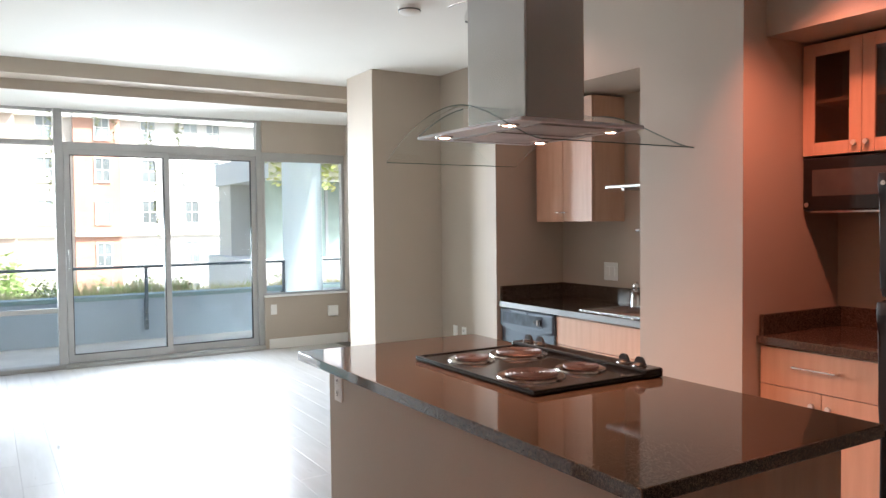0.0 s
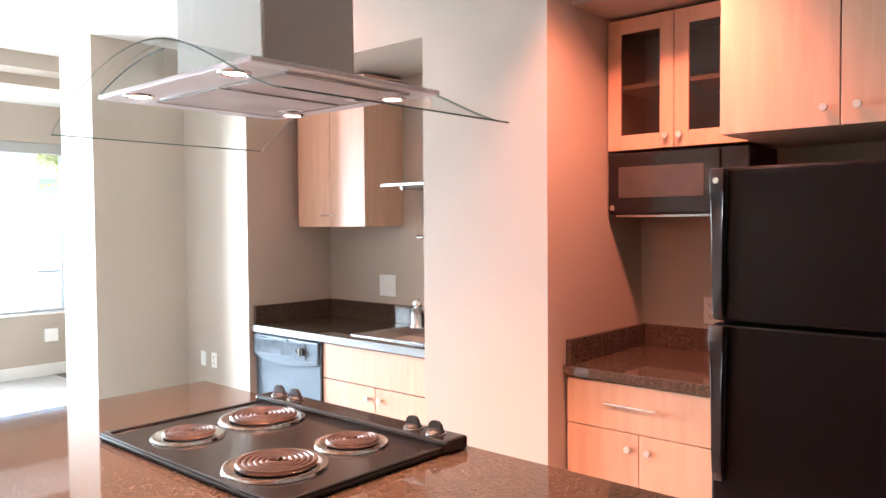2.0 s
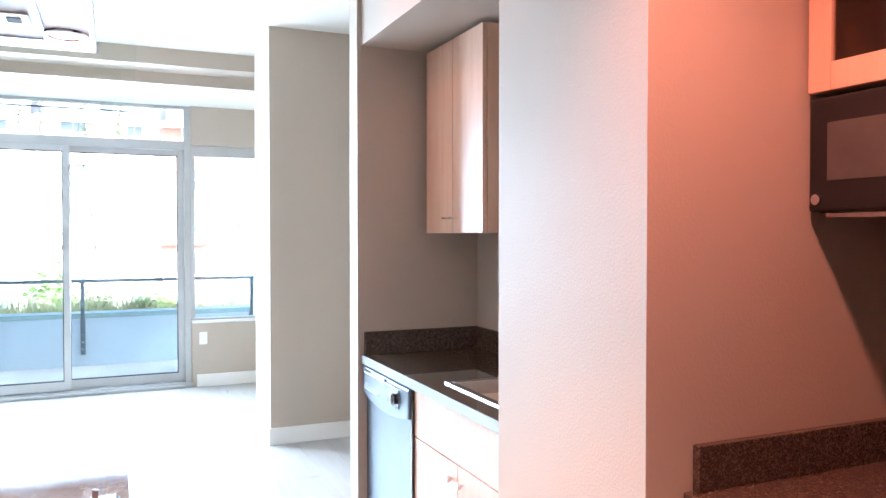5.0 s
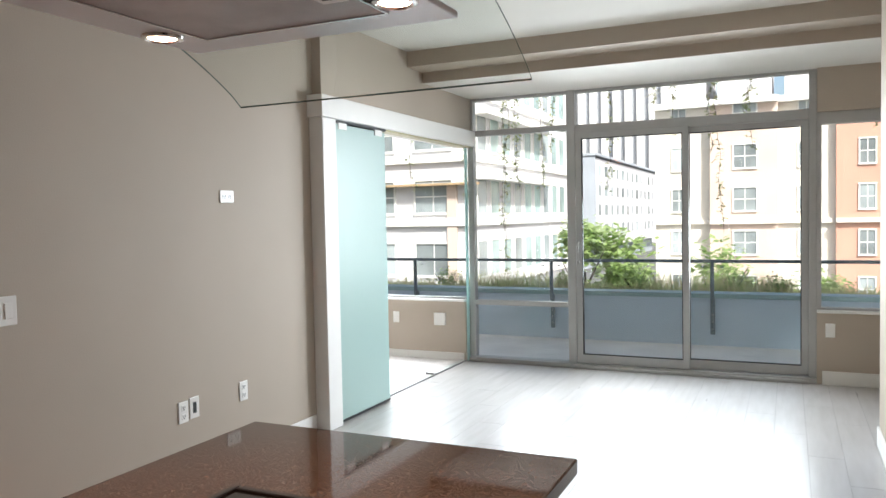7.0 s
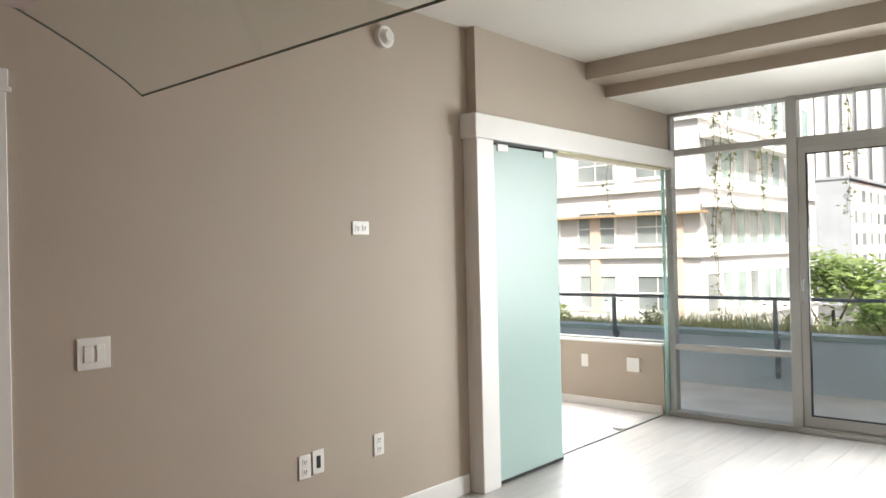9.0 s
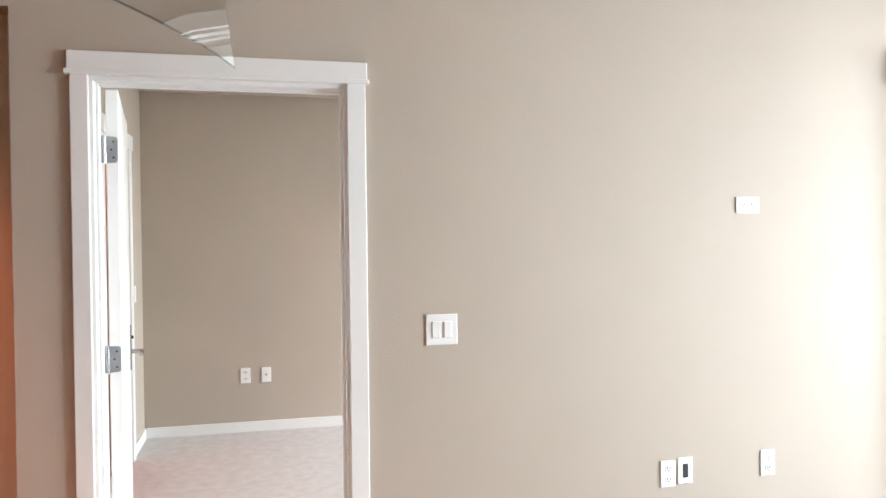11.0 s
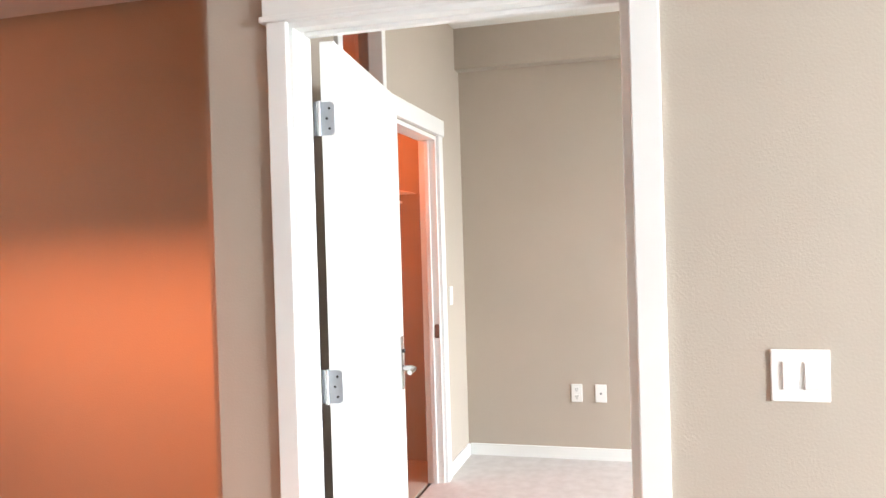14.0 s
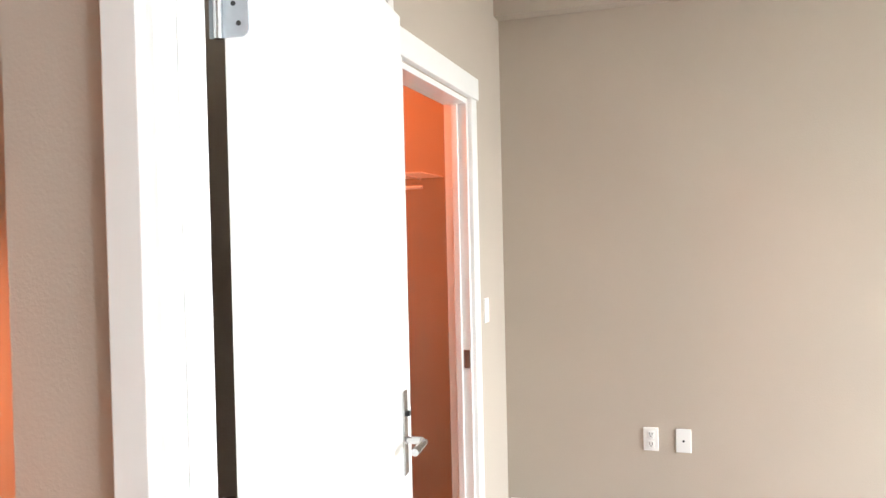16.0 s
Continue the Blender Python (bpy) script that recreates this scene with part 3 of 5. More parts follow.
part("side_casing", B(-4.08, -3.995, 0.872, 0.894, 0, 2.072, bevel=0.004), M_TRIM, cc)
part("side_casing", B(-3.165, -3.08, 0.872, 0.894, 0, 2.072, bevel=0.004), M_TRIM, cc)
part("head_casing", B(-4.1, -3.06, 0.872, 0.9, 2.072, 2.17, bevel=0.004), M_TRIM, cc)
part("jamb", B(-3.995, -3.97, 0.772, 0.875, 0, 2.066), M_TRIM, cc)
part("jamb", B(-3.19, -3.165, 0.772, 0.875, 0, 2.066), M_TRIM, cc)
part("jamb_head", B(-3.97, -3.19, 0.772, 0.875, 2.044, 2.066), M_TRIM, cc)
part("door_stop", B(-3.97, -3.955, 0.807, 0.837, 0, 2.044, bevel=0.003), M_TRIM, cc)
part("strike_plate", B(-3.97, -3.966, 0.842, 0.87, 0.87, 0.95), M_STEEL, cc, "small steel strike plate")
shelf = thing("wire_shelf", (-4.25, 0.0, 1.70), "white wire closet shelf with hanging rod", "closet shelf")
for k in range(8):
    part("wire", tube(bmesh.new(), [(-4.39 + 0.043 * k, -0.88, 1.76), (-4.39 + 0.043 * k, 0.62, 1.76)], 0.004), M_PLATE, shelf)
for k in range(5):
    part("cross_wire", tube(bmesh.new(), [(-4.395, -0.7 + 0.3 * k, 1.753), (-4.07, -0.7 + 0.3 * k, 1.753)], 0.004), M_PLATE, shelf)
part("hanging_rod", tube(bmesh.new(), [(-4.09, -0.88, 1.69), (-4.09, 0.62, 1.69)], 0.009), M_PLATE, shelf)
for y in (0.45, -0.4):
    part("hook", tube(bmesh.new(), [(-4.09, y, 1.76), (-4.075, y, 1.72), (-4.09, y, 1.675)], 0.004), M_PLATE, shelf)
tw = thing("transom_window", (-2.8, 0.80, 2.14), "small interior transom window in a white frame", "window", kind="structure")
part("frame", boxes((-3.1, -3.05, 0.772, 0.892, 2.14, 2.6), (-2.57, -2.52, 0.772, 0.892, 2.14, 2.6), (-3.05, -2.57, 0.772, 0.892, 2.14, 2.18), (-3.05, -2.57, 0.772, 0.892, 2.56, 2.6), bevel=0.003), M_TRIM, tw)
part("pane", B(-3.05, -2.57, 0.817, 0.823, 2.18, 2.56), M_CABGLASS, tw, "dark glass pane")
lamp("closet_lamp", "POINT", pose(-3.5, 0.1, 2.2), 7.5, (1.0, 0.20, 0.055), radius=0.08)
cl = thing("closet_ceiling_lamp", (-3.5, 0.1, 2.5), "round white closet ceiling lamp, lit", "ceiling lamp")
part("dome", lathe(bmesh.new(), (-3.5, 0.1, 2.42), [(0.001, 0), (0.08, 0.015), (0.12, 0.05), (0.125, 0.08)]), M_PLATE, cl, "", True)


# ---- wall plates ----
def wall_plate(at, normal, kind, label, group=""):
    """A plate on a wall: normal is '+x', '-x', '-y' or '+y'; built facing +x and then turned."""
    spin = {"+x": 0, "-x": 180, "-y": -90, "+y": 90}[normal]
    w, h = {"switch2": (0.130, 0.124), "outlet": (0.072, 0.116), "blank": (0.072, 0.116), "box": (0.125, 0.125), "wide": (0.116, 0.072), "coax": (0.072, 0.116), "cable": (0.072, 0.116)}[kind]
    ob = thing("wall_outlet" if kind in ("outlet", "wide", "cable", "coax") else "light_switch" if kind == "switch2" else "wall_plate", at, label,
               "light switch" if kind == "switch2" else "wall plate", group)
    ORIGIN[ob.name] = Vector((0, 0, 0))
    d = 0.03 if kind == "box" else 0.007
    part("plate", B(0, d, -w / 2, w / 2, -h / 2, h / 2, bevel=0.003), M_PLATE, ob)
    if kind == "switch2":
        for y in (-0.024, 0.024):
            part("rocker", B(0.006, 0.012, y - 0.016, y + 0.016, -0.033, 0.033, bevel=0.002), M_PLATE, ob)
    if kind in ("outlet", "wide"):
        for s in (-1, 1):
            c = (s * 0.024, 0) if kind == "wide" else (0, s * 0.024)
            fc = part("socket", B(0.006, 0.0095, c[0] - 0.016, c[0] + 0.016, c[1] - 0.016, c[1] + 0.016, bevel=0.002), M_PLATE, ob)
            part("slots", boxes((0.009, 0.0105, c[0] - 0.008, c[0] - 0.005, c[1] - 0.003, c[1] + 0.009), (0.009, 0.0105, c[0] + 0.005, c[0] + 0.008, c[1] - 0.003, c[1] + 0.009),
                 (0.009, 0.0105, c[0] - 0.003, c[0] + 0.003, c[1] - 0.011, c[1] - 0.006)), M_DARK, fc)
    if kind == "cable":
        part("port", B(0.006, 0.009, -0.012, 0.012, -0.03, 0.03), M_DARK, ob, "black cable port")
    if kind == "coax":
        part("socket", cyl(bmesh.new(), (0.009, 0, 0), 0.0055, 0.008, "x", 12), M_DARK, ob, "small threaded cable socket", True)
    if kind == "blank":
        part("insert", B(0.006, 0.010, -0.017, 0.017, -0.034, 0.034, bevel=0.002), M_PLATE, ob)
    ob.matrix_basis = pose(*at, 0, 0, spin)
    return ob


wall_plate((WX, 2.428, 1.098), "+x", "switch2", "white double rocker light switch beside the bedroom door")
wall_plate((WX, 3.432, 0.432), "+x", "outlet", "white duplex wall outlet low on the taupe wall", "low wall outlets")
wall_plate((WX, 3.515, 0.440), "+x", "cable", "white cable plate with black port", "low wall outlets")
wall_plate((WX, 3.928, 0.442), "+x", "outlet", "white duplex wall outlet near the glass partition", "low wall outlets")
wall_plate((WX, 3.831, 1.598), "+x", "wide", "white horizontal outlet at television height")
wall_plate((1.68, 7.36, 0.455), "-y", "blank", "white wall plate under the side window")
wall_plate((2.41, 7.36, 0.395), "-y", "box", "white square box on the low window wall", "white wall boxes")
wall_plate((-2.39, 7.36, 0.42), "-y", "blank", "white wall plate under the bedroom window")
wall_plate((-1.88, 7.36, 0.418), "-y", "box", "white square box under the bedroom window", "white wall boxes")
wall_plate((2.60, 4.872, 0.421), "-x", "blank", "white wall plate low on the east wall", "low plates by the column")
wall_plate((2.60, 4.722, 0.421), "-x", "outlet", "white outlet low on the east wall", "low plates by the column")
wall_plate((2.52, 2.724, 1.10), "-x", "switch2", "white double plate above the sink counter")
wall_plate((2.69, 0.873, 1.07), "-x", "outlet", "white duplex outlet above the niche counter")
wall_plate((-4.61, 1.603, 0.433), "+x", "outlet", "white outlet low on the bedroom wall", "bedroom wall plates")
wall_plate((-4.61, 1.757, 0.433), "+x", "coax", "white plate with a small cable socket on the bedroom wall", "bedroom wall plates")
wall_plate((-4.24, 0.872, 1.10), "+y", "blank", "white light switch beside the closet door")
wall_plate((-2.40, 0.448, 0.512), "+x", "blank", "white plate low on the hall wall, warm lit")
wall_plate((0.03, 1.66, 0.80), "-x", "outlet", "white outlet on the island side panel")

ph = thing("wall_intercom", (-2.40, 0.488, 1.507), "small white wall intercom in the hall", "intercom")
part("body", B(-2.40, -2.365, 0.438, 0.538, 1.450, 1.565, bevel=0.006), M_PLATE, ph)
part("dial", cyl(bmesh.new(), (-2.363, 0.488, 1.507), 0.02, 0.006, "x", 20), M_DARK, ph, "dark round sensor", True)
al = thing("fire_alarm", (WX, 4.025, 2.64), "round white wall-mounted alarm strobe near the ceiling", "alarm")
dome = bmesh.new()
cyl(dome, (WX + 0.015, 4.025, 2.64), 0.06, 0.03, "x", 28)
part("base", dome, M_PLATE, al, "", True)
part("lens", cyl(bmesh.new(), (WX + 0.045, 4.025, 2.64), 0.043, 0.03, "x", 24, 0.03), M_PLATE, al, "", True)
sd = thing("smoke_detector", (1.22, 3.2, CEIL - 0.04), "round white smoke detector on the ceiling", "smoke detector")
part("body", lathe(bmesh.new(), (1.22, 3.2, CEIL - 0.045), [(0.001, 0), (0.055, 0.0), (0.07, 0.012), (0.075, 0.045)]), M_PLATE, sd, "", True)
part("vent_ring", lathe(bmesh.new(), (1.22, 3.2, CEIL - 0.03), [(0.0735, 0), (0.0745, 0.004), (0.0745, 0.008)]), M_DARK, sd)
tk = thing("track_light", (1.42, 1.6, CEIL), "slim wire ceiling track with small warm lamp heads", "track light")
part("rail", tube(bmesh.new(), [(1.69, 0.2, 2.80), (1.36, 2.95, 2.80)], 0.006), M_CHROME, tk)
for x, y in ((1.68, 0.5), (1.39, 2.72)):
    hd = part("lamp_head", lathe(bmesh.new(), (x - 0.02, y, 2.655), [(0.03, 0), (0.034, 0.03), (0.02, 0.07), (0.008, 0.09), (0.006, 0.15)]), M_CHROME, tk, "", True)
    part("canopy", cyl(bmesh.new(), (x - 0.02, y, CEIL - 0.01), 0.04, 0.02), M_CHROME, hd)

# ---- kitchen island and cooktop ----
isl = thing("kitchen_island", (0.46, 1.0, 0), "kitchen island body with taupe side panels and maple end", "kitchen island")
part("side_panel", B(0.03, 0.06, 0.096, 1.76, 0, 0.852), M_WALL, isl, "taupe painted panel")
part("end_panel", B(0.06, 0.88, 0.096, 0.118, 0, 0.852, bevel=0.002), M_MAPLE, isl, "maple veneer panel")
part("end_panel", B(0.06, 0.88, 1.738, 1.76, 0, 0.852), M_WALL, isl)
part("carcass", B(0.062, 0.86, 0.12, 1.736, 0.10, 0.850), M_MAPLE, isl)
for y0, y1 in ((0.12, 0.66), (0.663, 1.20), (1.203, 1.736)):
    d = part("cabinet_door", B(0.86, 0.88, y0 + 0.002, y1 - 0.002, 0.11, 0.845, bevel=0.002), M_MAPLE, isl)
    part("knob", cyl(bmesh.new(), (0.892, y1 - 0.04, 0.79), 0.012, 0.025, "x", 14), M_CHROME, d, "", True)
part("plinth", B(0.062, 0.80, 0.13, 1.73, 0, 0.10), M_DARK, isl)
solid("island_worktop", B(0.0, 0.925, 0.0, 2.045, 0.852, 0.890, bevel=0.004), M_GRANITE, "polished brown speckled granite island worktop", "worktop")

ck = thing("cooktop", (0.6, 1.18, 0.89), "black enamel electric coil cooktop set in the island", "cooktop")
part("tray", B(0.325, 0.868, 0.782, 1.566, 0.8905, 0.906, bevel=0.006), M_BLACK, ck)
part("rim", boxes((0.325, 0.345, 0.782, 1.566, 0.904, 0.911), (0.345, 0.82, 0.782, 0.800, 0.904, 0.911), (0.345, 0.82, 1.548, 1.566, 0.904, 0.911), bevel=0.003), M_BLACK, ck)
part("control_strip", B(0.818, 0.905, 0.772, 1.576, 0.891, 0.925, bevel=0.008), M_BLACK, ck)
for bx, by, r in ((0.47, 0.985, 0.110), (0.70, 0.985, 0.082), (0.47, 1.365, 0.082), (0.70, 1.365, 0.110)):
    br = part("drip_pan", lathe(bmesh.new(), (bx, by, 0.906), [(r + 0.012, 0.001), (r + 0.010, 0.007), (r - 0.006, 0.006), (r - 0.02, -0.001), (0.03, -0.002), (0.001, -0.002)], 40), M_CHROME, ck, "polished chrome drip pan", True)
    turns = 6 if r > 0.1 else 5
    pts = []
    for k in range(turns * 24 + 1):
        a = 2 * math.pi * k / 24
        rad = 0.013 + (r - 0.030) * k / (turns * 24)
        pts.append((bx + rad * math.cos(a), by + rad * math.sin(a), 0.918))
    part("heating_coil", tube(bmesh.new(), pts, 0.0064, 6), M_COIL, br, "spiral heating coil", True)
for ky in (0.845, 0.925, 1.425, 1.505):
    kn = part("knob", lathe(bmesh.new(), (0.862, ky, 0.924), [(0.024, 0), (0.024, 0.006), (0.018, 0.012), (0.001, 0.013)], 24), M_PLASTIC, ck, "black plastic control knob", True)
    part("grip", cyl(bmesh.new(), (0.862, ky, 0.936), 0.023, 0.011, "x", 28, 0.021), M_PLASTIC, kn, "upright half-round grip", True)
    part("ring", lathe(bmesh.new(), (0.862, ky, 0.924), [(0.027, 0), (0.027, 0.003), (0.024, 0.004)], 24), M_CHROME, kn)

# ---- range hood: steel chimney, lamp panel, arched glass ----
hood = thing("range_hood", (0.6, 1.18, 1.70), "island range hood with steel chimney and arched glass canopy", "range hood")
part("chimney", boxes((0.42, 0.685, 0.94, 1.30, 1.80, CEIL), bevel=0.006), M_STEEL, hood, "brushed steel chimney")
part("chimney_sleeve", B(0.415, 0.690, 0.935, 1.305, 2.42, CEIL, bevel=0.006), M_STEEL, hood)
HX0, HX1, HY0, HY1, HZ = 0.317, 0.872, 0.832, 1.512, 1.782
body = bmesh.new()
box(body, HX0, HX1, HY0, HY1, HZ, HZ + 0.012, bevel=0.003)
part("housing", body, M_HOODPAN, hood, "pale steel lamp housing")
for y0, y1, cy in ((0.862, 1.108, 1.0), (1.120, 1.415, 1.285)):
    x0, x1 = 0.425, 0.795
    f = part("grease_filter", B(x0 + 0.004, x1 - 0.004, y0 + 0.004, y1 - 0.004, HZ - 0.004, HZ + 0.001), M_MESH, hood, "fine steel mesh filter")
    part("filter_frame", boxes((x0, x0 + 0.004, y0, y1, HZ - 0.006, HZ + 0.001), (x1 - 0.004, x1, y0, y1, HZ - 0.006, HZ + 0.001),
         (x0 + 0.004, x1 - 0.004, y0, y0 + 0.004, HZ - 0.006, HZ + 0.001), (x0 + 0.004, x1 - 0.004, y1 - 0.004, y1, HZ - 0.006, HZ + 0.001)), M_STEEL, f, "thin steel filter rim")
    part("filter_latch", B(0.735, 0.780, cy - 0.035, cy + 0.035, HZ - 0.007, HZ - 0.004, bevel=0.001), M_PLATE, f, "pale latch plate")
    part("latch_slot", B(0.748, 0.768, cy - 0.014, cy + 0.014, HZ - 0.0085, HZ - 0.0065), M_DARK, f)
for lx, ly in ((0.36, 0.955), (0.826, 0.955), (0.36, 1.375), (0.826, 1.375)):
    lr = part("lamp_ring", lathe(bmesh.new(), (lx, ly, HZ), [(0.037, 0.0), (0.036, -0.004), (0.029, -0.006), (0.025, -0.002)], 28), M_CHROME, hood, "chrome lamp ring", True)
    part("bulb", lathe(bmesh.new(), (lx, ly, HZ), [(0.001, -0.006), (0.015, -0.005), (0.025, -0.002)], 20), M_BULB, lr, "glowing halogen bulb", True)
# arched glass: straight ends across x, arch along y
GX0, GX1, GY0, GY1, GZ, RISE, TH = 0.271, 0.940, 0.668, 1.692, 1.702, 0.165, 0.0035


def arch(y):
    """Height of the glass: a soft flare at the near end, a full round at the far end."""
    u = min(1.0, max(0.0, (y - GY0) / (GY1 - GY0)))
    return GZ + RISE * max(0.0, math.sin(math.pi * u)) ** (1.35 if u < 0.5 else 0.85)


gm, em = bmesh.new(), bmesh.new()
N = 40
rows = []
for k in range(N + 1):
    u = k / N
    y = GY0 + (GY1 - GY0) * u
    rows.append((y, arch(y)))
lo = [(gm.verts.new((GX0, y, z)), gm.verts.new((GX1, y, z))) for y, z in rows]
for k in range(N):
    gm.faces.new((lo[k][0], lo[k][1], lo[k + 1][1], lo[k + 1][0]))
part("glass_canopy", gm, M_HOODGLASS, hood, "arched clear glass canopy", True)
for x in (GX0, GX1):
    a = [(em.verts.new((x, y, z)), em.verts.new((x, y, z + TH))) for y, z in rows]
    for k in range(N):
        em.faces.new((a[k][0], a[k][1], a[k + 1][1], a[k + 1][0]))
for y in (GY0, GY1):
    v = [em.verts.new(c) for c in ((GX0, y, GZ), (GX1, y, GZ), (GX1, y, GZ + TH), (GX0, y, GZ + TH))]
    em.faces.new(v)
sp, se = bmesh.new(), bmesh.new()
low, high = [], []
for k in range(15):
    y = HY1 - 0.010 - (HY1 - 1.19) * k / 14
    u = k / 14
    z = HZ + 0.012 + (arch(1.19) - 0.008 - HZ - 0.012) * math.sin(u * math.pi / 2) ** 0.9
    low.append(sp.verts.new((HX0 + 0.004, y, HZ + 0.011)))
    high.append(sp.verts.new((HX0 + 0.004, y, z + 0.0015)))
for k in range(14):
    sp.faces.new((low[k], low[k + 1], high[k + 1], high[k]))
tube(se, [v.co[:] for v in high], 0.0022, 6)
pl = part("side_plate", sp, M_HOODGLASS, hood, "curved clear side plate")
part("seal", se, M_EDGE, pl, "dark curved seal")
part("glass_edge", em, M_EDGE, hood, "polished dark glass edge")


# ---- cabinets ----
def knob(at, parent):
    bm = bmesh.new()
    cyl(bm, (at[0] - 0.006, at[1], at[2]), 0.005, 0.014, "x", 12)
    cyl(bm, (at[0] - 0.017, at[1], at[2]), 0.012, 0.010, "x", 18, 0.013)
    return part("knob", bm, M_KNOB, parent, "small round satin knob", True)


wc = thing("wall_cabinet", (2.37, 2.88, 1.462), "two-door maple wall cabinet over the sink counter", "cabinet", "maple wall cabinets")
part("body", B(2.25, 2.52, 2.595, 3.176, 1.444, 2.27, bevel=0.002), M_MAPLE, wc)
for y0, y1, ky in ((2.597, 2.883, 2.855), (2.887, 3.174, 2.918)):
    d = part("door", B(2.228, 2.248, y0, y1, 1.444, 2.268, bevel=0.002), M_MAPLE, wc)
    part("handle", tube(bmesh.new(), [(2.228, ky - 0.02, 1.508), (2.205, ky - 0.018, 1.508), (2.205, ky + 0.018, 1.508), (2.228, ky + 0.02, 1.508)], 0.005, 8), M_CHROME, d, "small bow handle", True)

gc = thing("glass_door_cabinet", (2.5, 0.9, 1.762), "maple wall cabinet with two framed glass doors", "cabinet", "maple wall cabinets")
part("back", B(2.67, 2.69, 0.60, 1.20, 1.765, 2.315), M_INNER, gc)
for y0, y1 in ((0.60, 0.618), (1.182, 1.20)):
    part("side", B(2.382, 2.67, y0, y1, 1.765, 2.315), M_INNER, gc)
for z0 in (1.765, 2.02, 2.297):
    part("board", B(2.382, 2.67, 0.618, 1.182, z0, z0 + 0.018), M_INNER, gc)
for y0, y1, ky in ((0.602, 0.899, 0.872), (0.902, 1.198, 0.93)):
    d = part("door", boxes((2.36, 2.38, y0, y0 + 0.06, 1.762, 2.31), (2.36, 2.38, y1 - 0.06, y1, 1.762, 2.31), (2.3605, 2.3795, y0 + 0.06, y1 - 0.06, 1.762, 1.825), (2.3605, 2.3795, y0 + 0.06, y1 - 0.06, 2.25, 2.31), bevel=0.002), M_MAPLE, gc)
    part("pane", B(2.368, 2.373, y0 + 0.055, y1 - 0.055, 1.82, 2.255), M_CABGLASS, d, "smoky glass pane")
    knob((2.36, ky, 1.81), d)

fc = thing("fridge_cabinet", (2.3, 0.19, 1.757), "maple two-door cabinet above the refrigerator", "cabinet", "maple wall cabinets")
part("body", B(2.057, 2.69, -0.20, 0.584, 1.757, 2.328, bevel=0.002), M_MAPLE, fc)
for y0, y1, ky in ((-0.198, 0.203, 0.155), (0.207, 0.583, 0.25)):
    d = part("door", B(2.035, 2.055, y0, y1, 1.757, 2.325, bevel=0.002), M_MAPLE, fc)
    knob((2.035, ky, 1.815), d)

nb = thing("niche_base_cabinet", (2.35, 0.88, 0), "maple base cabinet with drawer under the niche counter", "cabinet", "maple base cabinets")
part("body", B(2.055, 2.69, 0.57, 1.205, 0.10, 0.850), M_MAPLE, nb)
part("plinth", B(2.12, 2.69, 0.57, 1.205, 0, 0.10), M_DARK, nb)
d = part("drawer", B(2.035, 2.055, 0.572, 1.198, 0.662, 0.842, bevel=0.002), M_MAPLE, nb)
part("bar_handle", tube(bmesh.new(), [(2.035, 0.80, 0.765), (2.008, 0.805, 0.765), (2.008, 1.015, 0.765), (2.035, 1.02, 0.765)], 0.005, 8), M_CHROME, d, "slim steel bar handle", True)
for y0, y1, ky in ((0.572, 0.883, 0.845), (0.886, 1.198, 0.925)):
    d = part("door", B(2.035, 2.055, y0, y1, 0.11, 0.658, bevel=0.002), M_MAPLE, nb)
    knob((2.035, ky, 0.60), d)
nt = thing("niche_worktop", (2.3, 0.88, 0.852), "brown granite counter with low backsplash in the niche", "worktop")
part("slab", B(2.01, 2.69, 0.565, 1.204, 0.852, 0.890, bevel=0.003), M_GRANITE, nt)
part("backsplash", B(2.672, 2.689, 0.565, 1.18, 0.890, 0.990, bevel=0.002), M_GRANITE, nt)
part("backsplash", B(2.035, 2.689, 1.182, 1.204, 0.890, 0.990, bevel=0.002), M_GRANITE, nt)

# microwave under the glass cabinet
mw = thing("microwave_oven", (2.5, 0.9, 1.50), "black built-in microwave oven under the glass cabinet", "microwave")
part("body", B(2.395, 2.688, 0.602, 1.202, 1.490, 1.755, bevel=0.006), M_BLACK, mw)
part("door", B(2.368, 2.397, 0.715, 1.202, 1.492, 1.752, bevel=0.008), M_BLACK, mw)
part("window", B(2.365, 2.369, 0.778, 1.15, 1.562, 1.692, bevel=0.001), material("microwave_window", (0.075, 0.07, 0.066), 0.10, vary=0.1, scale=10), mw, "grey screened window")
part("control_panel", B(2.372, 2.397, 0.602, 0.712, 1.492, 1.752, bevel=0.006), M_BLACK, mw)
part("button", cyl(bmesh.new(), (2.366, 1.178, 1.520), 0.012, 0.008, "x", 20), M_CHROME, mw, "round metal badge", True)
part("vent_strip", B(2.40, 2.60, 0.62, 1.18, 1.480, 1.490), M_STEEL, mw)

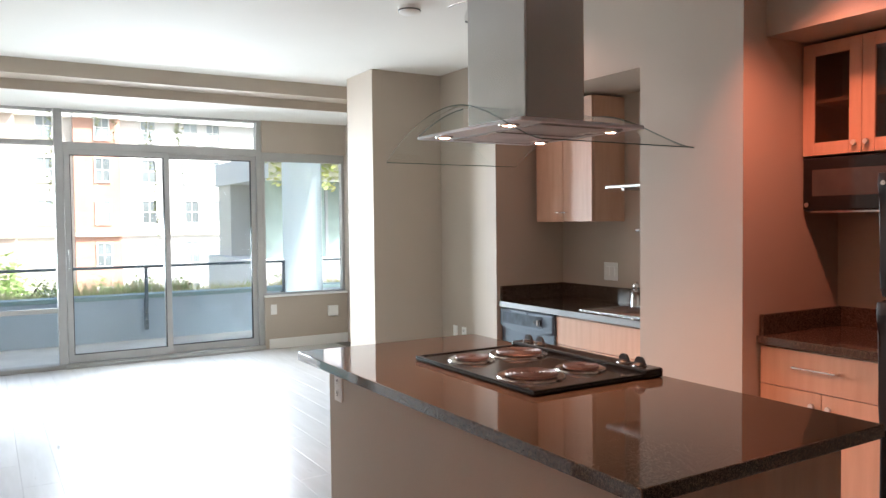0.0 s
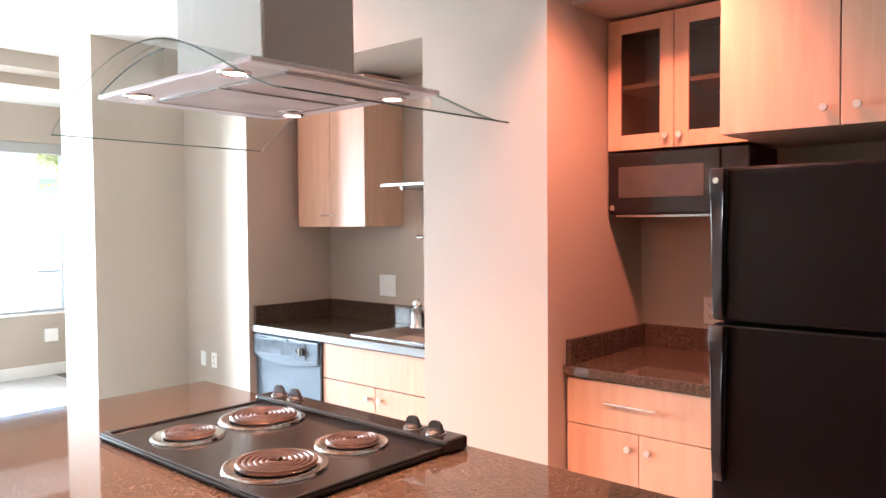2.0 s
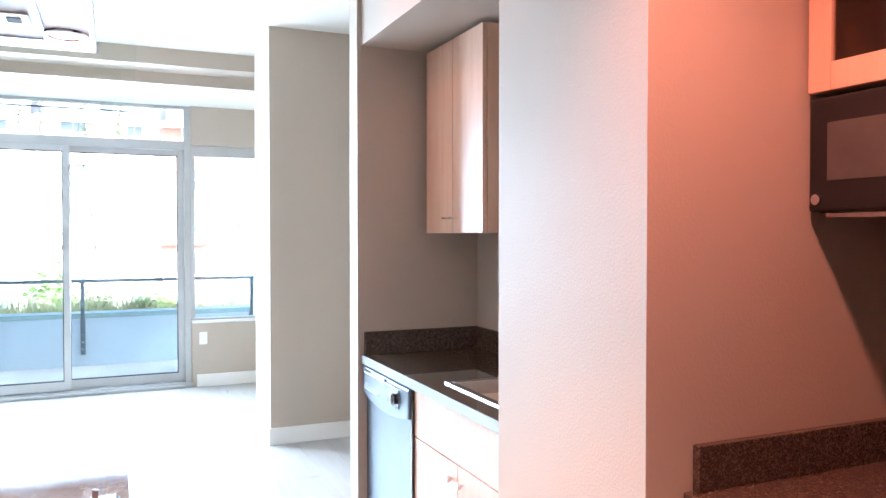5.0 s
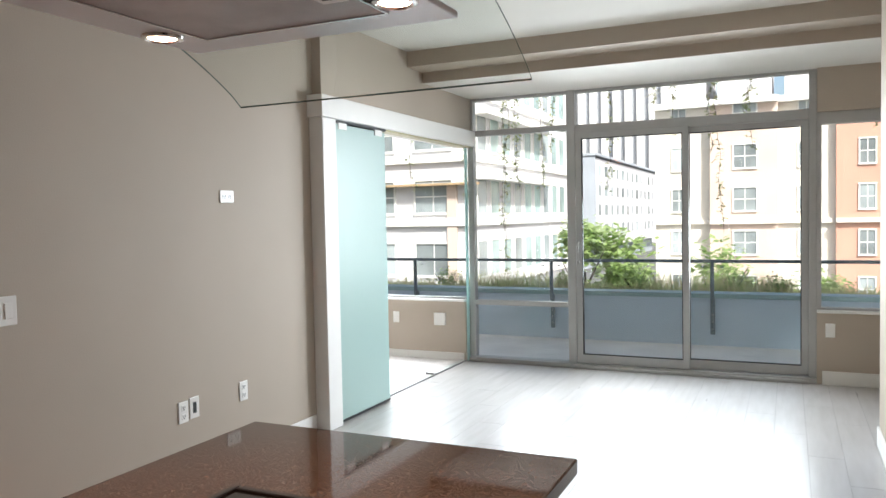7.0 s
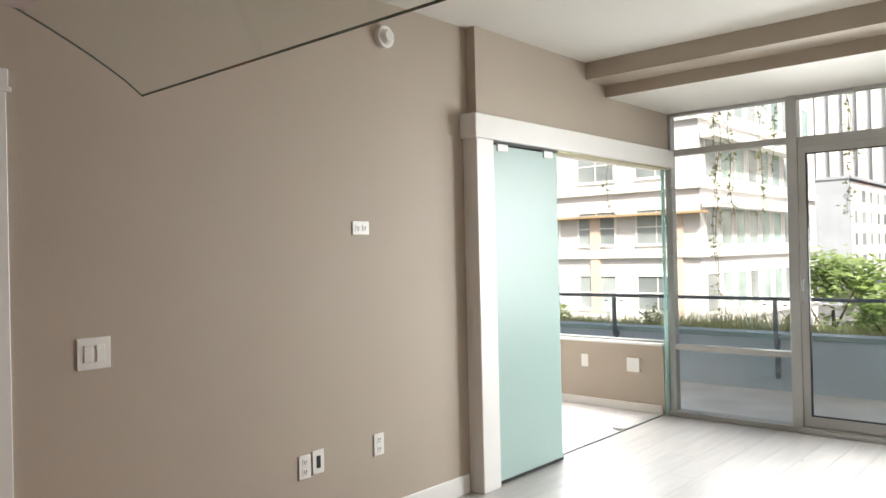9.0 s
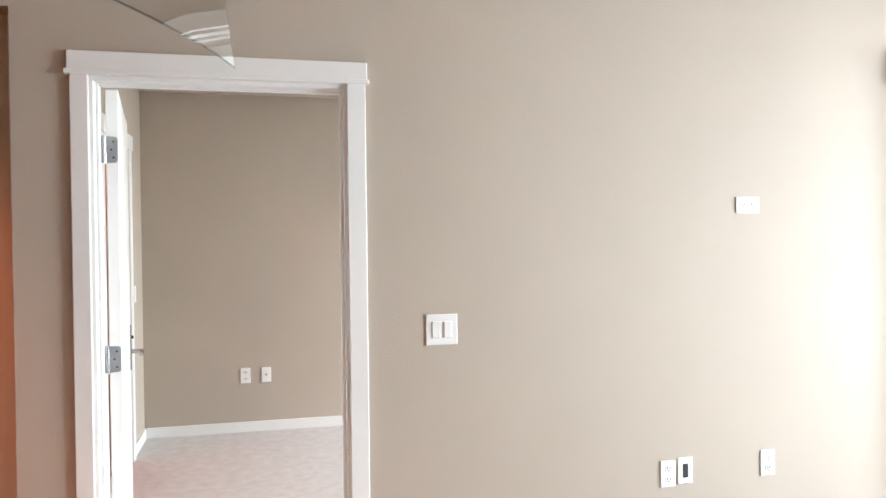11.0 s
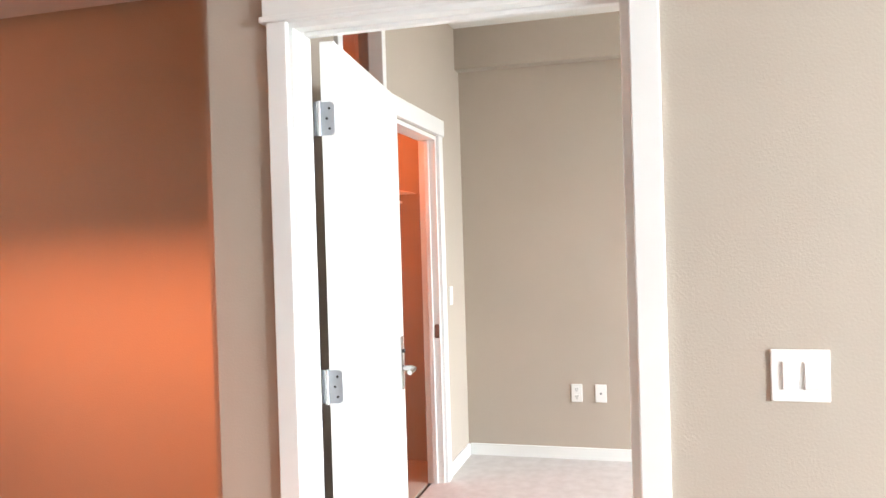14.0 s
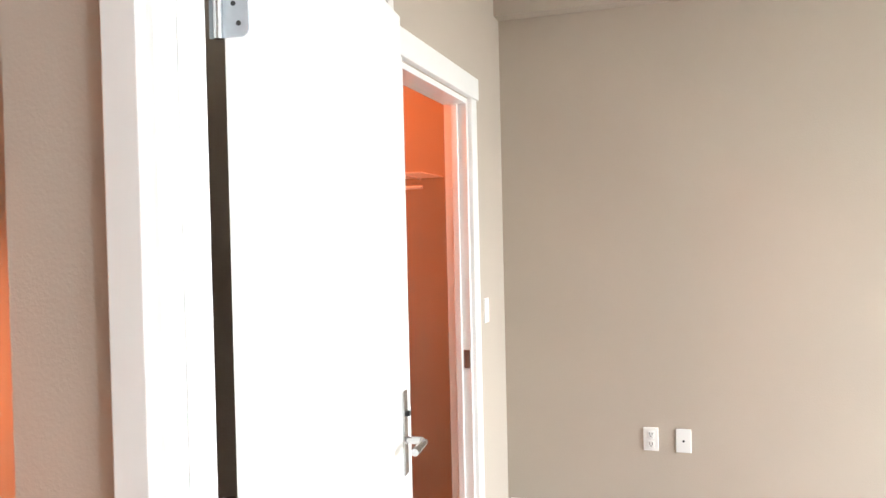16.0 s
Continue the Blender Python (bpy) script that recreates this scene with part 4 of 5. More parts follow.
# refrigerator
def fridge_handle(z0, z1, upper):
    """A moulded grip: a broad foot at the seam between the doors, a waist, and a long flat bar."""
    prof = [(0.0, 0.0), (0.040, 0.0), (0.044, 0.10), (0.040, 0.16), (0.030, 0.26), (0.034, 0.42), (0.036, 0.80), (0.030, 0.94), (0.014, 1.0), (0.0, 1.0)]
    half = [0.024, 0.024, 0.024, 0.022, 0.017, 0.016, 0.016, 0.017, 0.015, 0.015]
    bm = bmesh.new()
    rings = []
    for (d, u), w in zip(prof, half):
        z = z1 - (z1 - z0) * u
        rings.append([bm.verts.new((1.916 - d, 0.530 - w, z)), bm.verts.new((1.916 - d, 0.530 + w, z))])
    for a, b in zip(rings, rings[1:]):
        bm.faces.new((a[0], a[1], b[1], b[0]))
    for k in (0, 1):
        bm.faces.new([g[k] for g in rings])
    bm.faces.new((rings[0][0], rings[0][1], rings[-1][1], rings[-1][0]))
    bmesh.ops.bevel(bm, geom=list(bm.edges), offset=0.004, segments=2, profile=0.5, affect="EDGES")
    return bm


fr = thing("refrigerator", (2.3, 0.18, 0), "black top-freezer refrigerator with textured doors", "refrigerator")
part("cabinet", B(1.985, 2.66, -0.195, 0.548, 0.03, 1.628, bevel=0.006), M_FRIDGE, fr)
for z0, z1, hz0, hz1 in ((1.133, 1.636, 1.138, 1.632), (0.07, 1.122, 0.60, 1.118)):
    d = part("door", B(1.915, 1.982, -0.20, 0.560, z0, z1, bevel=0.010), M_FRIDGE, fr)
    part("handle", fridge_handle(hz0, hz1, z0 > 1), M_PLASTIC, d, "black moulded full-height door handle", True)
part("badge", cyl(bmesh.new(), (1.872, 0.530, 1.592), 0.010, 0.008, "x", 20), M_CHROME, fr, "small round metal badge", True)
part("hinge_cover", B(1.93, 2.0, -0.19, -0.13, 1.636, 1.652, bevel=0.004), M_PLASTIC, fr)
part("toe_grille", B(1.95, 1.985, -0.19, 0.545, 0.0, 0.07), M_PLASTIC, fr)

# ---- sink nook ----
dw = thing("dishwasher", (2.2, 2.94, 0), "silver-grey dishwasher with black trim beside the sink cabinet", "dishwasher")
part("body", B(1.985, 2.51, 2.642, 3.230, 0.02, 0.846), M_BLACK, dw)
part("door", B(1.955, 1.984, 2.645, 3.228, 0.12, 0.715, bevel=0.005), M_DW, dw)
cp = part("control_panel", B(1.935, 1.984, 2.645, 3.228, 0.722, 0.842, bevel=0.010), M_DW, dw)
part("panel_inset", B(1.931, 1.936, 2.75, 3.19, 0.745, 0.822, bevel=0.002), material("panel_mirror", (0.20, 0.24, 0.28), 0.1, 0.5, vary=0.2, scale=14), cp, "shiny curved control inset")
part("dial", cyl(bmesh.new(), (1.925, 2.775, 0.782), 0.024, 0.02, "x", 24, 0.020), M_PLASTIC, cp, "black dial", True)
part("latch", B(1.926, 1.936, 2.90, 3.08, 0.826, 0.838, bevel=0.003), M_DW, cp, "recessed latch grip")
for k in range(5):
    part("vent_slot", B(1.932, 1.936, 3.095 + 0.022 * k, 3.110 + 0.022 * k, 0.828, 0.836), M_DARK, cp)
part("dial_pointer", B(1.908, 1.916, 2.772, 2.778, 0.766, 0.800, bevel=0.002), M_KNOB, cp)
part("button", B(1.926, 1.932, 2.822, 2.838, 0.772, 0.792, bevel=0.002), M_PLASTIC, cp)
lip = bmesh.new()
ends = []
for k in range(13):
    u = k / 12
    y, drop = 2.66 + 0.56 * u, 0.030 * math.sin(math.pi * u)
    ends.append([lip.verts.new((x, y, z)) for x, z in ((1.944, 0.735), (1.934, 0.735), (1.938, 0.722 - drop), (1.950, 0.722 - drop))])
for a, b in zip(ends, ends[1:]):
    for k in range(4):
        lip.faces.new((a[k], a[(k + 1) % 4], b[(k + 1) % 4], b[k]))
lip.faces.new(ends[0])
lip.faces.new(ends[-1][::-1])
part("panel_lip", lip, M_DW, cp, "curved lower lip", True)
part("side_trim", B(1.944, 1.984, 2.632, 2.645, 0.02, 0.846), M_BLACK, dw, "black side trim")
part("toe_panel", B(2.02, 2.05, 2.645, 3.228, 0, 0.115), M_PLASTIC, dw)

sb = thing("sink_base_cabinet", (2.25, 2.24, 0), "maple sink base cabinet with two doors", "cabinet", "maple base cabinets")
part("body", B(1.978, 2.51, 1.870, 2.638, 0.10, 0.846), M_MAPLE, sb)
part("plinth", B(2.04, 2.5, 1.870, 2.638, 0, 0.10), M_DARK, sb)
part("false_drawer", B(1.955, 1.976, 1.873, 2.632, 0.665, 0.842, bevel=0.002), M_MAPLE, sb)
for y0, y1, ky in ((1.873, 2.237, 2.20), (2.241, 2.632, 2.285)):
    d = part("door", B(1.955, 1.976, y0, y1, 0.11, 0.66, bevel=0.002), M_MAPLE, sb)
    knob((1.955, ky, 0.605), d)
st = thing("sink_worktop", (2.2, 2.5, 0.852), "dark granite sink counter with backsplash", "worktop")
for r in ((1.935, 2.03, 1.870, 3.233, 0.852, 0.890), (2.43, 2.515, 1.870, 3.233, 0.852, 0.890), (2.03, 2.43, 2.47, 3.233, 0.852, 0.890)):
    part("slab", B(*r), M_GRANITE, st)
part("backsplash", B(2.50, 2.518, 1.870, 3.215, 0.890, 0.995, bevel=0.002), M_GRANITE, st)
part("backsplash", B(1.945, 2.518, 3.215, 3.234, 0.890, 0.995, bevel=0.002), M_GRANITE, st)
part("front_edge", B(1.931, 1.936, 1.870, 3.233, 0.853, 0.889), M_EDGESTEEL, st, "pale polished front edge")
sk = thing("kitchen_sink", (2.23, 2.15, 0.89), "stainless steel drop-in kitchen sink", "sink")
part("rim", boxes((2.015, 2.045, 1.878, 2.485, 0.890, 0.896), (2.415, 2.445, 1.878, 2.485, 0.890, 0.896), (2.045, 2.415, 2.45, 2.485, 0.890, 0.896), bevel=0.002), M_STEEL, sk)
part("basin", boxes((2.040, 2.046, 1.878, 2.455, 0.72, 0.893), (2.412, 2.418, 1.878, 2.455, 0.72, 0.893), (2.046, 2.412, 2.449, 2.455, 0.72, 0.893), (2.046, 2.412, 1.878, 2.449, 0.72, 0.726)), M_STEEL, sk)
fa = thing("kitchen_faucet", (2.46, 2.42, 0.89), "chrome kitchen faucet with single lever", "faucet")
part("base", lathe(bmesh.new(), (2.45, 2.42, 0.89), [(0.044, 0), (0.043, 0.006), (0.040, 0.012), (0.040, 0.092), (0.042, 0.100), (0.030, 0.108), (0.001, 0.110)], 28), M_STEEL, fa, "grey steel faucet body", True)
part("spout", tube(bmesh.new(), [(2.45, 2.40, 0.96), (2.42, 2.36, 0.99), (2.36, 2.29, 1.01), (2.30, 2.22, 1.00), (2.28, 2.19, 0.975)], 0.013, 10), M_CHROME, fa, "", True)
part("lever", lathe(bmesh.new(), (2.445, 2.415, 0.998), [(0.020, 0), (0.026, 0.014), (0.026, 0.028), (0.017, 0.042), (0.008, 0.052), (0.001, 0.054)], 20), M_CHROME, fa, "rounded chrome lever cap", True)
ws = thing("wall_shelf", (2.38, 2.2, 1.66), "narrow stainless steel wall shelf on brackets", "shelf")
part("board", B(2.245, 2.518, 1.878, 2.492, 1.655, 1.672, bevel=0.003), M_STEEL, ws)
for y in (2.38, 1.95):
    part("bracket", boxes((2.50, 2.518, y, y + 0.02, 1.52, 1.71), (2.30, 2.50, y, y + 0.02, 1.640, 1.655)), M_STEEL, ws)
rl = thing("utensil_rail", (2.48, 2.2, 1.38), "steel utensil rail under the shelf", "rail")
part("bar", tube(bmesh.new(), [(2.47, 1.878, 1.385), (2.47, 2.44, 1.385)], 0.009, 10), M_STEEL, rl, "", True)
part("bracket", boxes((2.47, 2.518, 2.37, 2.385, 1.378, 1.392), (2.51, 2.518, 2.355, 2.40, 1.34, 1.43)), M_STEEL, rl)

# ---- balcony ----
structure("balcony_floor", B(-6.0, 2.95, 7.56, 9.22, -0.20, -0.03), M_BALCONY, "pale concrete balcony floor", "floor")
structure("balcony_ceiling", B(-6.0, 6.0, 7.80, 9.0, 3.90, 4.05), M_CEIL, "white underside of the balcony above", "ceiling")
structure("facade_above", B(-6.0, 6.0, 7.55, 7.80, 2.66, 5.0), M_CREAM, "cream outer wall above the windows", "wall")
structure("parapet", B(-8.0, 6.0, 9.22, 9.34, -0.6, 0.50), M_PARAPET, "blue-grey painted balcony parapet", "parapet")
structure("parapet_coping", boxes((-8.0, 6.0, 9.20, 9.46, 0.50, 0.555), bevel=0.006), M_COPING, "teal grey metal coping on the parapet", "coping")
structure("planter_soil", B(-8.0, 6.0, 9.46, 10.9, -0.6, 0.42), M_SOIL, "dark planter soil behind the parapet", "planter")
rail = thing("balcony_rail", (0, 9.14, 0.2), "dark painted balcony handrail on bolted posts", "railing")
part("handrail", B(-8.0, 5.9, 9.10, 9.15, 0.90, 0.935, bevel=0.008), M_RAIL, rail)
for k in range(7):
    x = -6.70 + 1.825 * k
    p = part("post", boxes((x - 0.025, x + 0.025, 9.17, 9.195, 0.10, 0.50), (x - 0.02, x + 0.02, 9.12, 9.15, 0.46, 0.90), (x - 0.02, x + 0.02, 9.13, 9.19, 0.44, 0.50), bevel=0.003), M_RAIL, rail)
    bl = bmesh.new()
    for z in (0.16, 0.24, 0.32):
        cyl(bl, (x, 9.165, z), 0.010, 0.012, "y", 10)
    part("bolts", bl, M_STEEL, p)
    for s in (-0.10, 0.10):
        part("cable_ring", lathe(bmesh.new(), (x + s, 9.125, 0.85), [(0.018, 0), (0.024, 0.006), (0.018, 0.012), (0.012, 0.006), (0.018, 0)], 14), M_RAIL, p)
dv = thing("balcony_divider", (2.7, 8.4, 0), "etched pale blue glass balcony divider screen", "screen")
part("panel", B(2.44, 2.452, 7.75, 9.18, 0.05, 2.3), M_DIVIDER, dv)
part("rail", B(2.42, 2.47, 7.75, 9.18, -0.03, 0.05), M_ALU, dv)

rng = random.Random(4)


def leaf_quad(bm, at, size, up=0.3):
    a = rng.uniform(0, 6.28)
    d = Vector((math.cos(a), math.sin(a), rng.uniform(-0.7, up)))
    d.normalize()
    s = d.cross(Vector((0, 0, 1)))
    s = (s.normalized() if s.length > 1e-3 else Vector((1, 0, 0))) * size * 0.32
    p = Vector(at)
    v = [bm.verts.new(p), bm.verts.new(p + d * size * 0.5 + s), bm.verts.new(p + d * size), bm.verts.new(p + d * size * 0.5 - s)]
    bm.faces.new(v)


def vine(x, y, top, length):
    """A stem with short drooping side twigs, all set with small leaves."""
    ob = thing("hanging_vine", (x, y, top), "trailing green vine hanging from the balcony above", "vine", "hanging vines")
    pts, px, py = [], x, y
    for k in range(20):
        pts.append((px, py, top - length * k / 19))
        px += rng.uniform(-0.025, 0.025)
        py += rng.uniform(-0.02, 0.02)
    stem = tube(bmesh.new(), pts, 0.003, 4)
    bm = bmesh.new()
    for k in range(int(length * 26)):
        i = rng.randrange(19)
        a = Vector(pts[i]).lerp(Vector(pts[i + 1]), rng.random())
        an, reach = rng.uniform(0, 6.28), rng.uniform(0.02, 0.085)
        d = Vector((math.cos(an) * reach, math.sin(an) * reach, -rng.uniform(0.03, 0.11)))
        for j in range(5):
            leaf_quad(bm, a + d * (j + rng.random()) / 5, rng.uniform(0.03, 0.06), 0.3)
    part("stem", stem, M_BARK, ob)
    part("leaves", bm, M_VINE, ob)


for x, length in ((-2.95, 1.1), (-2.33, 1.45), (-1.80, 1.7), (-1.72, 2.2), (-1.62, 1.2), (-1.27, 1.15), (-1.15, 0.8), (-0.51, 1.25), (-0.45, 0.7), (0.05, 0.55), (0.30, 0.7), (0.56, 1.75), (0.62, 0.9), (1.0, 0.85), (1.08, 0.7), (2.15, 0.7), (2.35, 0.55), (2.6, 0.6)):
    vine(x, 8.95 + rng.uniform(-0.05, 0.05), 3.90, length + 0.92)

gr = bmesh.new()
for k in range(9000):
    x, y = rng.uniform(-7.5, 5.8), rng.uniform(9.5, 10.85)
    h = rng.uniform(0.08, 0.26) * (1.3 if math.sin(x * 2.1) + math.sin(x * 0.7 + 2) > 0.4 else 0.7)
    a = rng.uniform(0, 6.28)
    w = Vector((math.cos(a), math.sin(a), 0)) * 0.008
    b, t = Vector((x, y, 0.42)), Vector((x + rng.uniform(-0.15, 0.15), y + rng.uniform(-0.15, 0.15), 0.42 + h))
    gr.faces.new([gr.verts.new(b - w), gr.verts.new(b + w), gr.verts.new(t)])
tagged(new("planter_grass", mesh_of("planter_grass", gr, M_GRASS)), "mixed dry and green ornamental grass in the planter", "grass", kind="stuff")


def crown(bm, at, r, count, size):
    for k in range(count):
        a, b, q = rng.uniform(0, 6.28), rng.uniform(-1, 1), rng.random() ** 0.4
        h = math.sqrt(1 - b * b)
        bump = 1 + 0.25 * math.sin(3 * a) + 0.2 * math.sin(5 * b + a)
        leaf_quad(bm, (at[0] + r * q * bump * h * math.cos(a), at[1] + r * q * bump * h * math.sin(a), at[2] + r * q * bump * b * 0.9), size * rng.uniform(0.6, 1.3), 0.6)


def tree(x, y, base, height, r, label):
    ob = thing("street_tree", (x, y, base), label, "tree", "trees below the balcony")
    bm = bmesh.new()
    tube(bm, [(x, y, base), (x + 0.1, y, base + height * 0.4), (x, y + 0.1, base + height * 0.8)], 0.16, 8, 0.05)
    for k in range(7):
        a = k * 0.9
        tube(bm, [(x, y, base + height * (0.35 + 0.06 * k)), (x + r * 0.7 * math.cos(a), y + r * 0.7 * math.sin(a), base + height * (0.6 + 0.05 * k))], 0.05, 5, 0.015)
    part("trunk", bm, M_BARK, ob)
    lf = bmesh.new()
    for k in range(9):
        a, q = rng.uniform(0, 6.28), rng.uniform(0.1, 0.75)
        crown(lf, (x + r * q * math.cos(a), y + r * q * math.sin(a), base + height * rng.uniform(0.55, 0.95)), r * rng.uniform(0.35, 0.55), 420, r * 0.14)
    part("crown", lf, M_LEAF, ob)


tree(-5.3, 27, -7.0, 8.0, 2.2, "bright green street tree beyond the planter")
tree(-3.6, 26, -7.0, 7.2, 1.8, "green street tree beside the pale building")
tree(-0.6, 25, -7.0, 7.6, 2.0, "leafy green tree before the peach building")
tree(2.1, 27, -7.0, 6.8, 1.7, "small leafy tree before the cream building")
tree(-16, 28, -7.0, 6.0, 2.2, "green tree beside the white building")


def shrub(x, y, r):
    ob = thing("planter_shrub", (x, y, 0.42), "loose leafy green shrub in the balcony planter", "shrub", "planter shrubs")
    bm = bmesh.new()
    for k in range(5):
        tube(bm, [(x, y, 0.42), (x + rng.uniform(-r, r), y + rng.uniform(-r, r) * 0.6, 0.42 + r * rng.uniform(0.8, 1.4))], 0.006, 4)
    part("stems", bm, M_BARK, ob)
    lf = bmesh.new()
    crown(lf, (x, y, 0.42 + r * 0.8), r, 420, 0.055)
    part("leaves", lf, M_LEAF, ob)


for x, y, r in ((-0.45, 10.3, 0.22), (0.75, 10.4, 0.20), (1.25, 10.2, 0.16), (-3.1, 10.3, 0.18), (-1.4, 10.4, 0.16), (2.9, 10.3, 0.22), (-4.6, 10.2, 0.22)):
    shrub(x, y, r)

# ---- the street and the buildings across it ----
structure("ground", B(-900, 900, 9.4, 1500, -7.3, -7.0), M_GROUND, "grey street ground far below the balcony", "ground")


def far_window(parent, at, w, h, axis="y", pane=M_PANE, frame=M_WHITEST, proud=1.0):
    """A framed sash window proud of a wall that faces -y, or +x for axis x."""
    x, y, z = at
    if axis == "y":
        fb = boxes((x - w / 2 - 0.09, x + w / 2 + 0.09, y - 0.10, y + 0.02, z - h / 2 - 0.12, z - h / 2), (x - w / 2 - 0.09, x + w / 2 + 0.09, y - 0.09, y + 0.02, z + h / 2, z + h / 2 + 0.09),
                   (x - w / 2 - 0.08, x - w / 2, y - 0.08, y + 0.02, z - h / 2, z + h / 2), (x + w / 2, x + w / 2 + 0.08, y - 0.08, y + 0.02, z - h / 2, z + h / 2),
                   (x - w / 2, x + w / 2, y - 0.05, y + 0.02, z - 0.03, z + 0.03), (x - 0.025, x + 0.025, y - 0.045, y + 0.02, z - h / 2, z + h / 2))
        pb = B(x - w / 2, x + w / 2, y - 0.03, y + 0.02, z - h / 2, z + h / 2)
    else:
        fb = boxes((x - 0.02, x + 0.10 * proud, y - w / 2 - 0.09, y + w / 2 + 0.09, z - h / 2 - 0.12, z - h / 2), (x - 0.02, x + 0.09 * proud, y - w / 2 - 0.09, y + w / 2 + 0.09, z + h / 2, z + h / 2 + 0.09),
                   (x - 0.02, x + 0.08 * proud, y - w / 2 - 0.08, y - w / 2, z - h / 2, z + h / 2), (x - 0.02, x + 0.08 * proud, y + w / 2, y + w / 2 + 0.08, z - h / 2, z + h / 2))
        pb = B(x - 0.02, x + 0.03 * proud, y - w / 2, y + w / 2, z - h / 2, z + h / 2)
    wd = part("window", fb, frame, parent)
    part("pane", pb, pane, wd)


apt = thing("apartment_building", (4, 55, -7), "cream, peach and terracotta stucco apartment building across the street", "building")
for x0, x1, y0, mat, lb in ((-7.2, -3.5, 55.3, M_CREAM, "cream stucco bay"), (-3.5, 0.7, 54.6, M_PEACH, "peach stucco bay"), (0.7, 4.1, 55.3, M_CREAM, "cream stucco bay"), (4.1, 7.0, 54.8, M_ORANGE, "terracotta stucco bay"), (7.0, 26.0, 55.3, M_WHITEST, "white stucco bay")):
    part("wall", B(x0, x1, y0, 66, -7, 8.6), mat, apt, lb)
    part("base_band", boxes((x0, x1, y0 - 0.25, y0, 0.65, 0.95), (x0, x1, y0 - 0.15, y0, -7, -3.9)), M_CREAM, apt)
    part("cornice", B(x0, x1, y0 - 0.5, y0 + 0.2, 8.6, 9.0), M_WHITEST, apt)
    part("attic_storey", B(x0 + 0.4, x1 - 0.4, y0 + 1.2, 65, 8.6, 12.2), M_PALEWALL, apt, "pale recessed attic storey")
for z in (8.0, 5.15, 2.3, -0.6, -3.6):
    for x, y, w in ((-5.6, 55.3, 0.9), (-1.3, 54.6, 1.4), (2.4, 55.3, 0.9), (5.85, 54.8, 0.85), (8.9, 55.3, 0.9), (11.8, 55.3, 0.9), (13.4, 55.3, 0.9), (17, 55.3, 0.9), (20, 55.3, 0.9)):
        far_window(apt, (x, y, z), w, 1.5)

mod = thing("modern_apartment_block", (-20, 33, -7), "white modern apartment block with wide glazing and tan strips", "building")
part("wall", B(-34, -12, 33, 50, -7, 10.5), M_PALEWALL, mod, "pale grey rendered wall")
for z in (-4.0, -1.0, 2.0, 5.0, 8.0):
    part("floor_band", boxes((-34, -11.85, 32.8, 33, z - 0.95, z - 0.6), (-12, -11.85, 33, 50, z - 0.95, z - 0.6)), M_WHITEST, mod)
    for k in range(7):
        x = -32.3 + 3.05 * k
        far_window(mod, (x, 33, z + 0.45), 1.9, 1.5, pane=M_PANE if (k + int(z)) % 3 else M_TEALPANE)
    for k in range(9):
        far_window(mod, (-12, 34.2 + 1.75 * k, z + 0.45), 1.15, 1.65, axis="x", pane=M_TEALPANE if k % 3 else M_PANE, proud=0.4)
for z in (3.55, 6.55):
    part("balcony_front", B(-11.9, -11.2, 33.0, 44.0, z - 0.35, z), M_WHITEST, mod, "white balcony edge")
for x in (-29.3, -23.2, -17.1, -13.0):
    part("tan_strip", B(x - 0.25, x + 0.25, 32.85, 33, -7, 3.0), M_PEACH, mod, "tan vertical strip")
for k in range(5):
    part("soffit_slat", B(-30, -11.6, 32.4 + 0.12 * k, 32.47 + 0.12 * k, 2.95, 3.05), M_WOODSLAT, mod, "tan wooden soffit slat")

gry = thing("grey_apartment_block", (-29, 118, -7), "long pale apartment block with rows of small windows", "building")
part("wall", B(-33.5, -26.0, 117.5, 180, -3.8, 10.3), M_PALEWALL, gry, "pale long side")
part("end_wall", B(-33.6, -25.9, 117.0, 117.5, -3.8, 10.6), M_GREYWALL, gry, "blue-grey end wall")
part("base", B(-33.2, -27.5, 117.4, 180, -7, -3.8), M_GREYWALL, gry, "recessed grey base")
part("roof_edge", B(-33.8, -25.6, 116.8, 180.2, 10.6, 11.0), M_GREYWALL, gry)
for z in (8.4, 5.3, 2.2, -0.9):
    for k in range(13):
        far_window(gry, (-26.0, 120.5 + 4.6 * k, z), 2.4 if k % 3 == 1 else 1.6, 1.7, axis="x", frame=M_PALEWALL, proud=0.6)

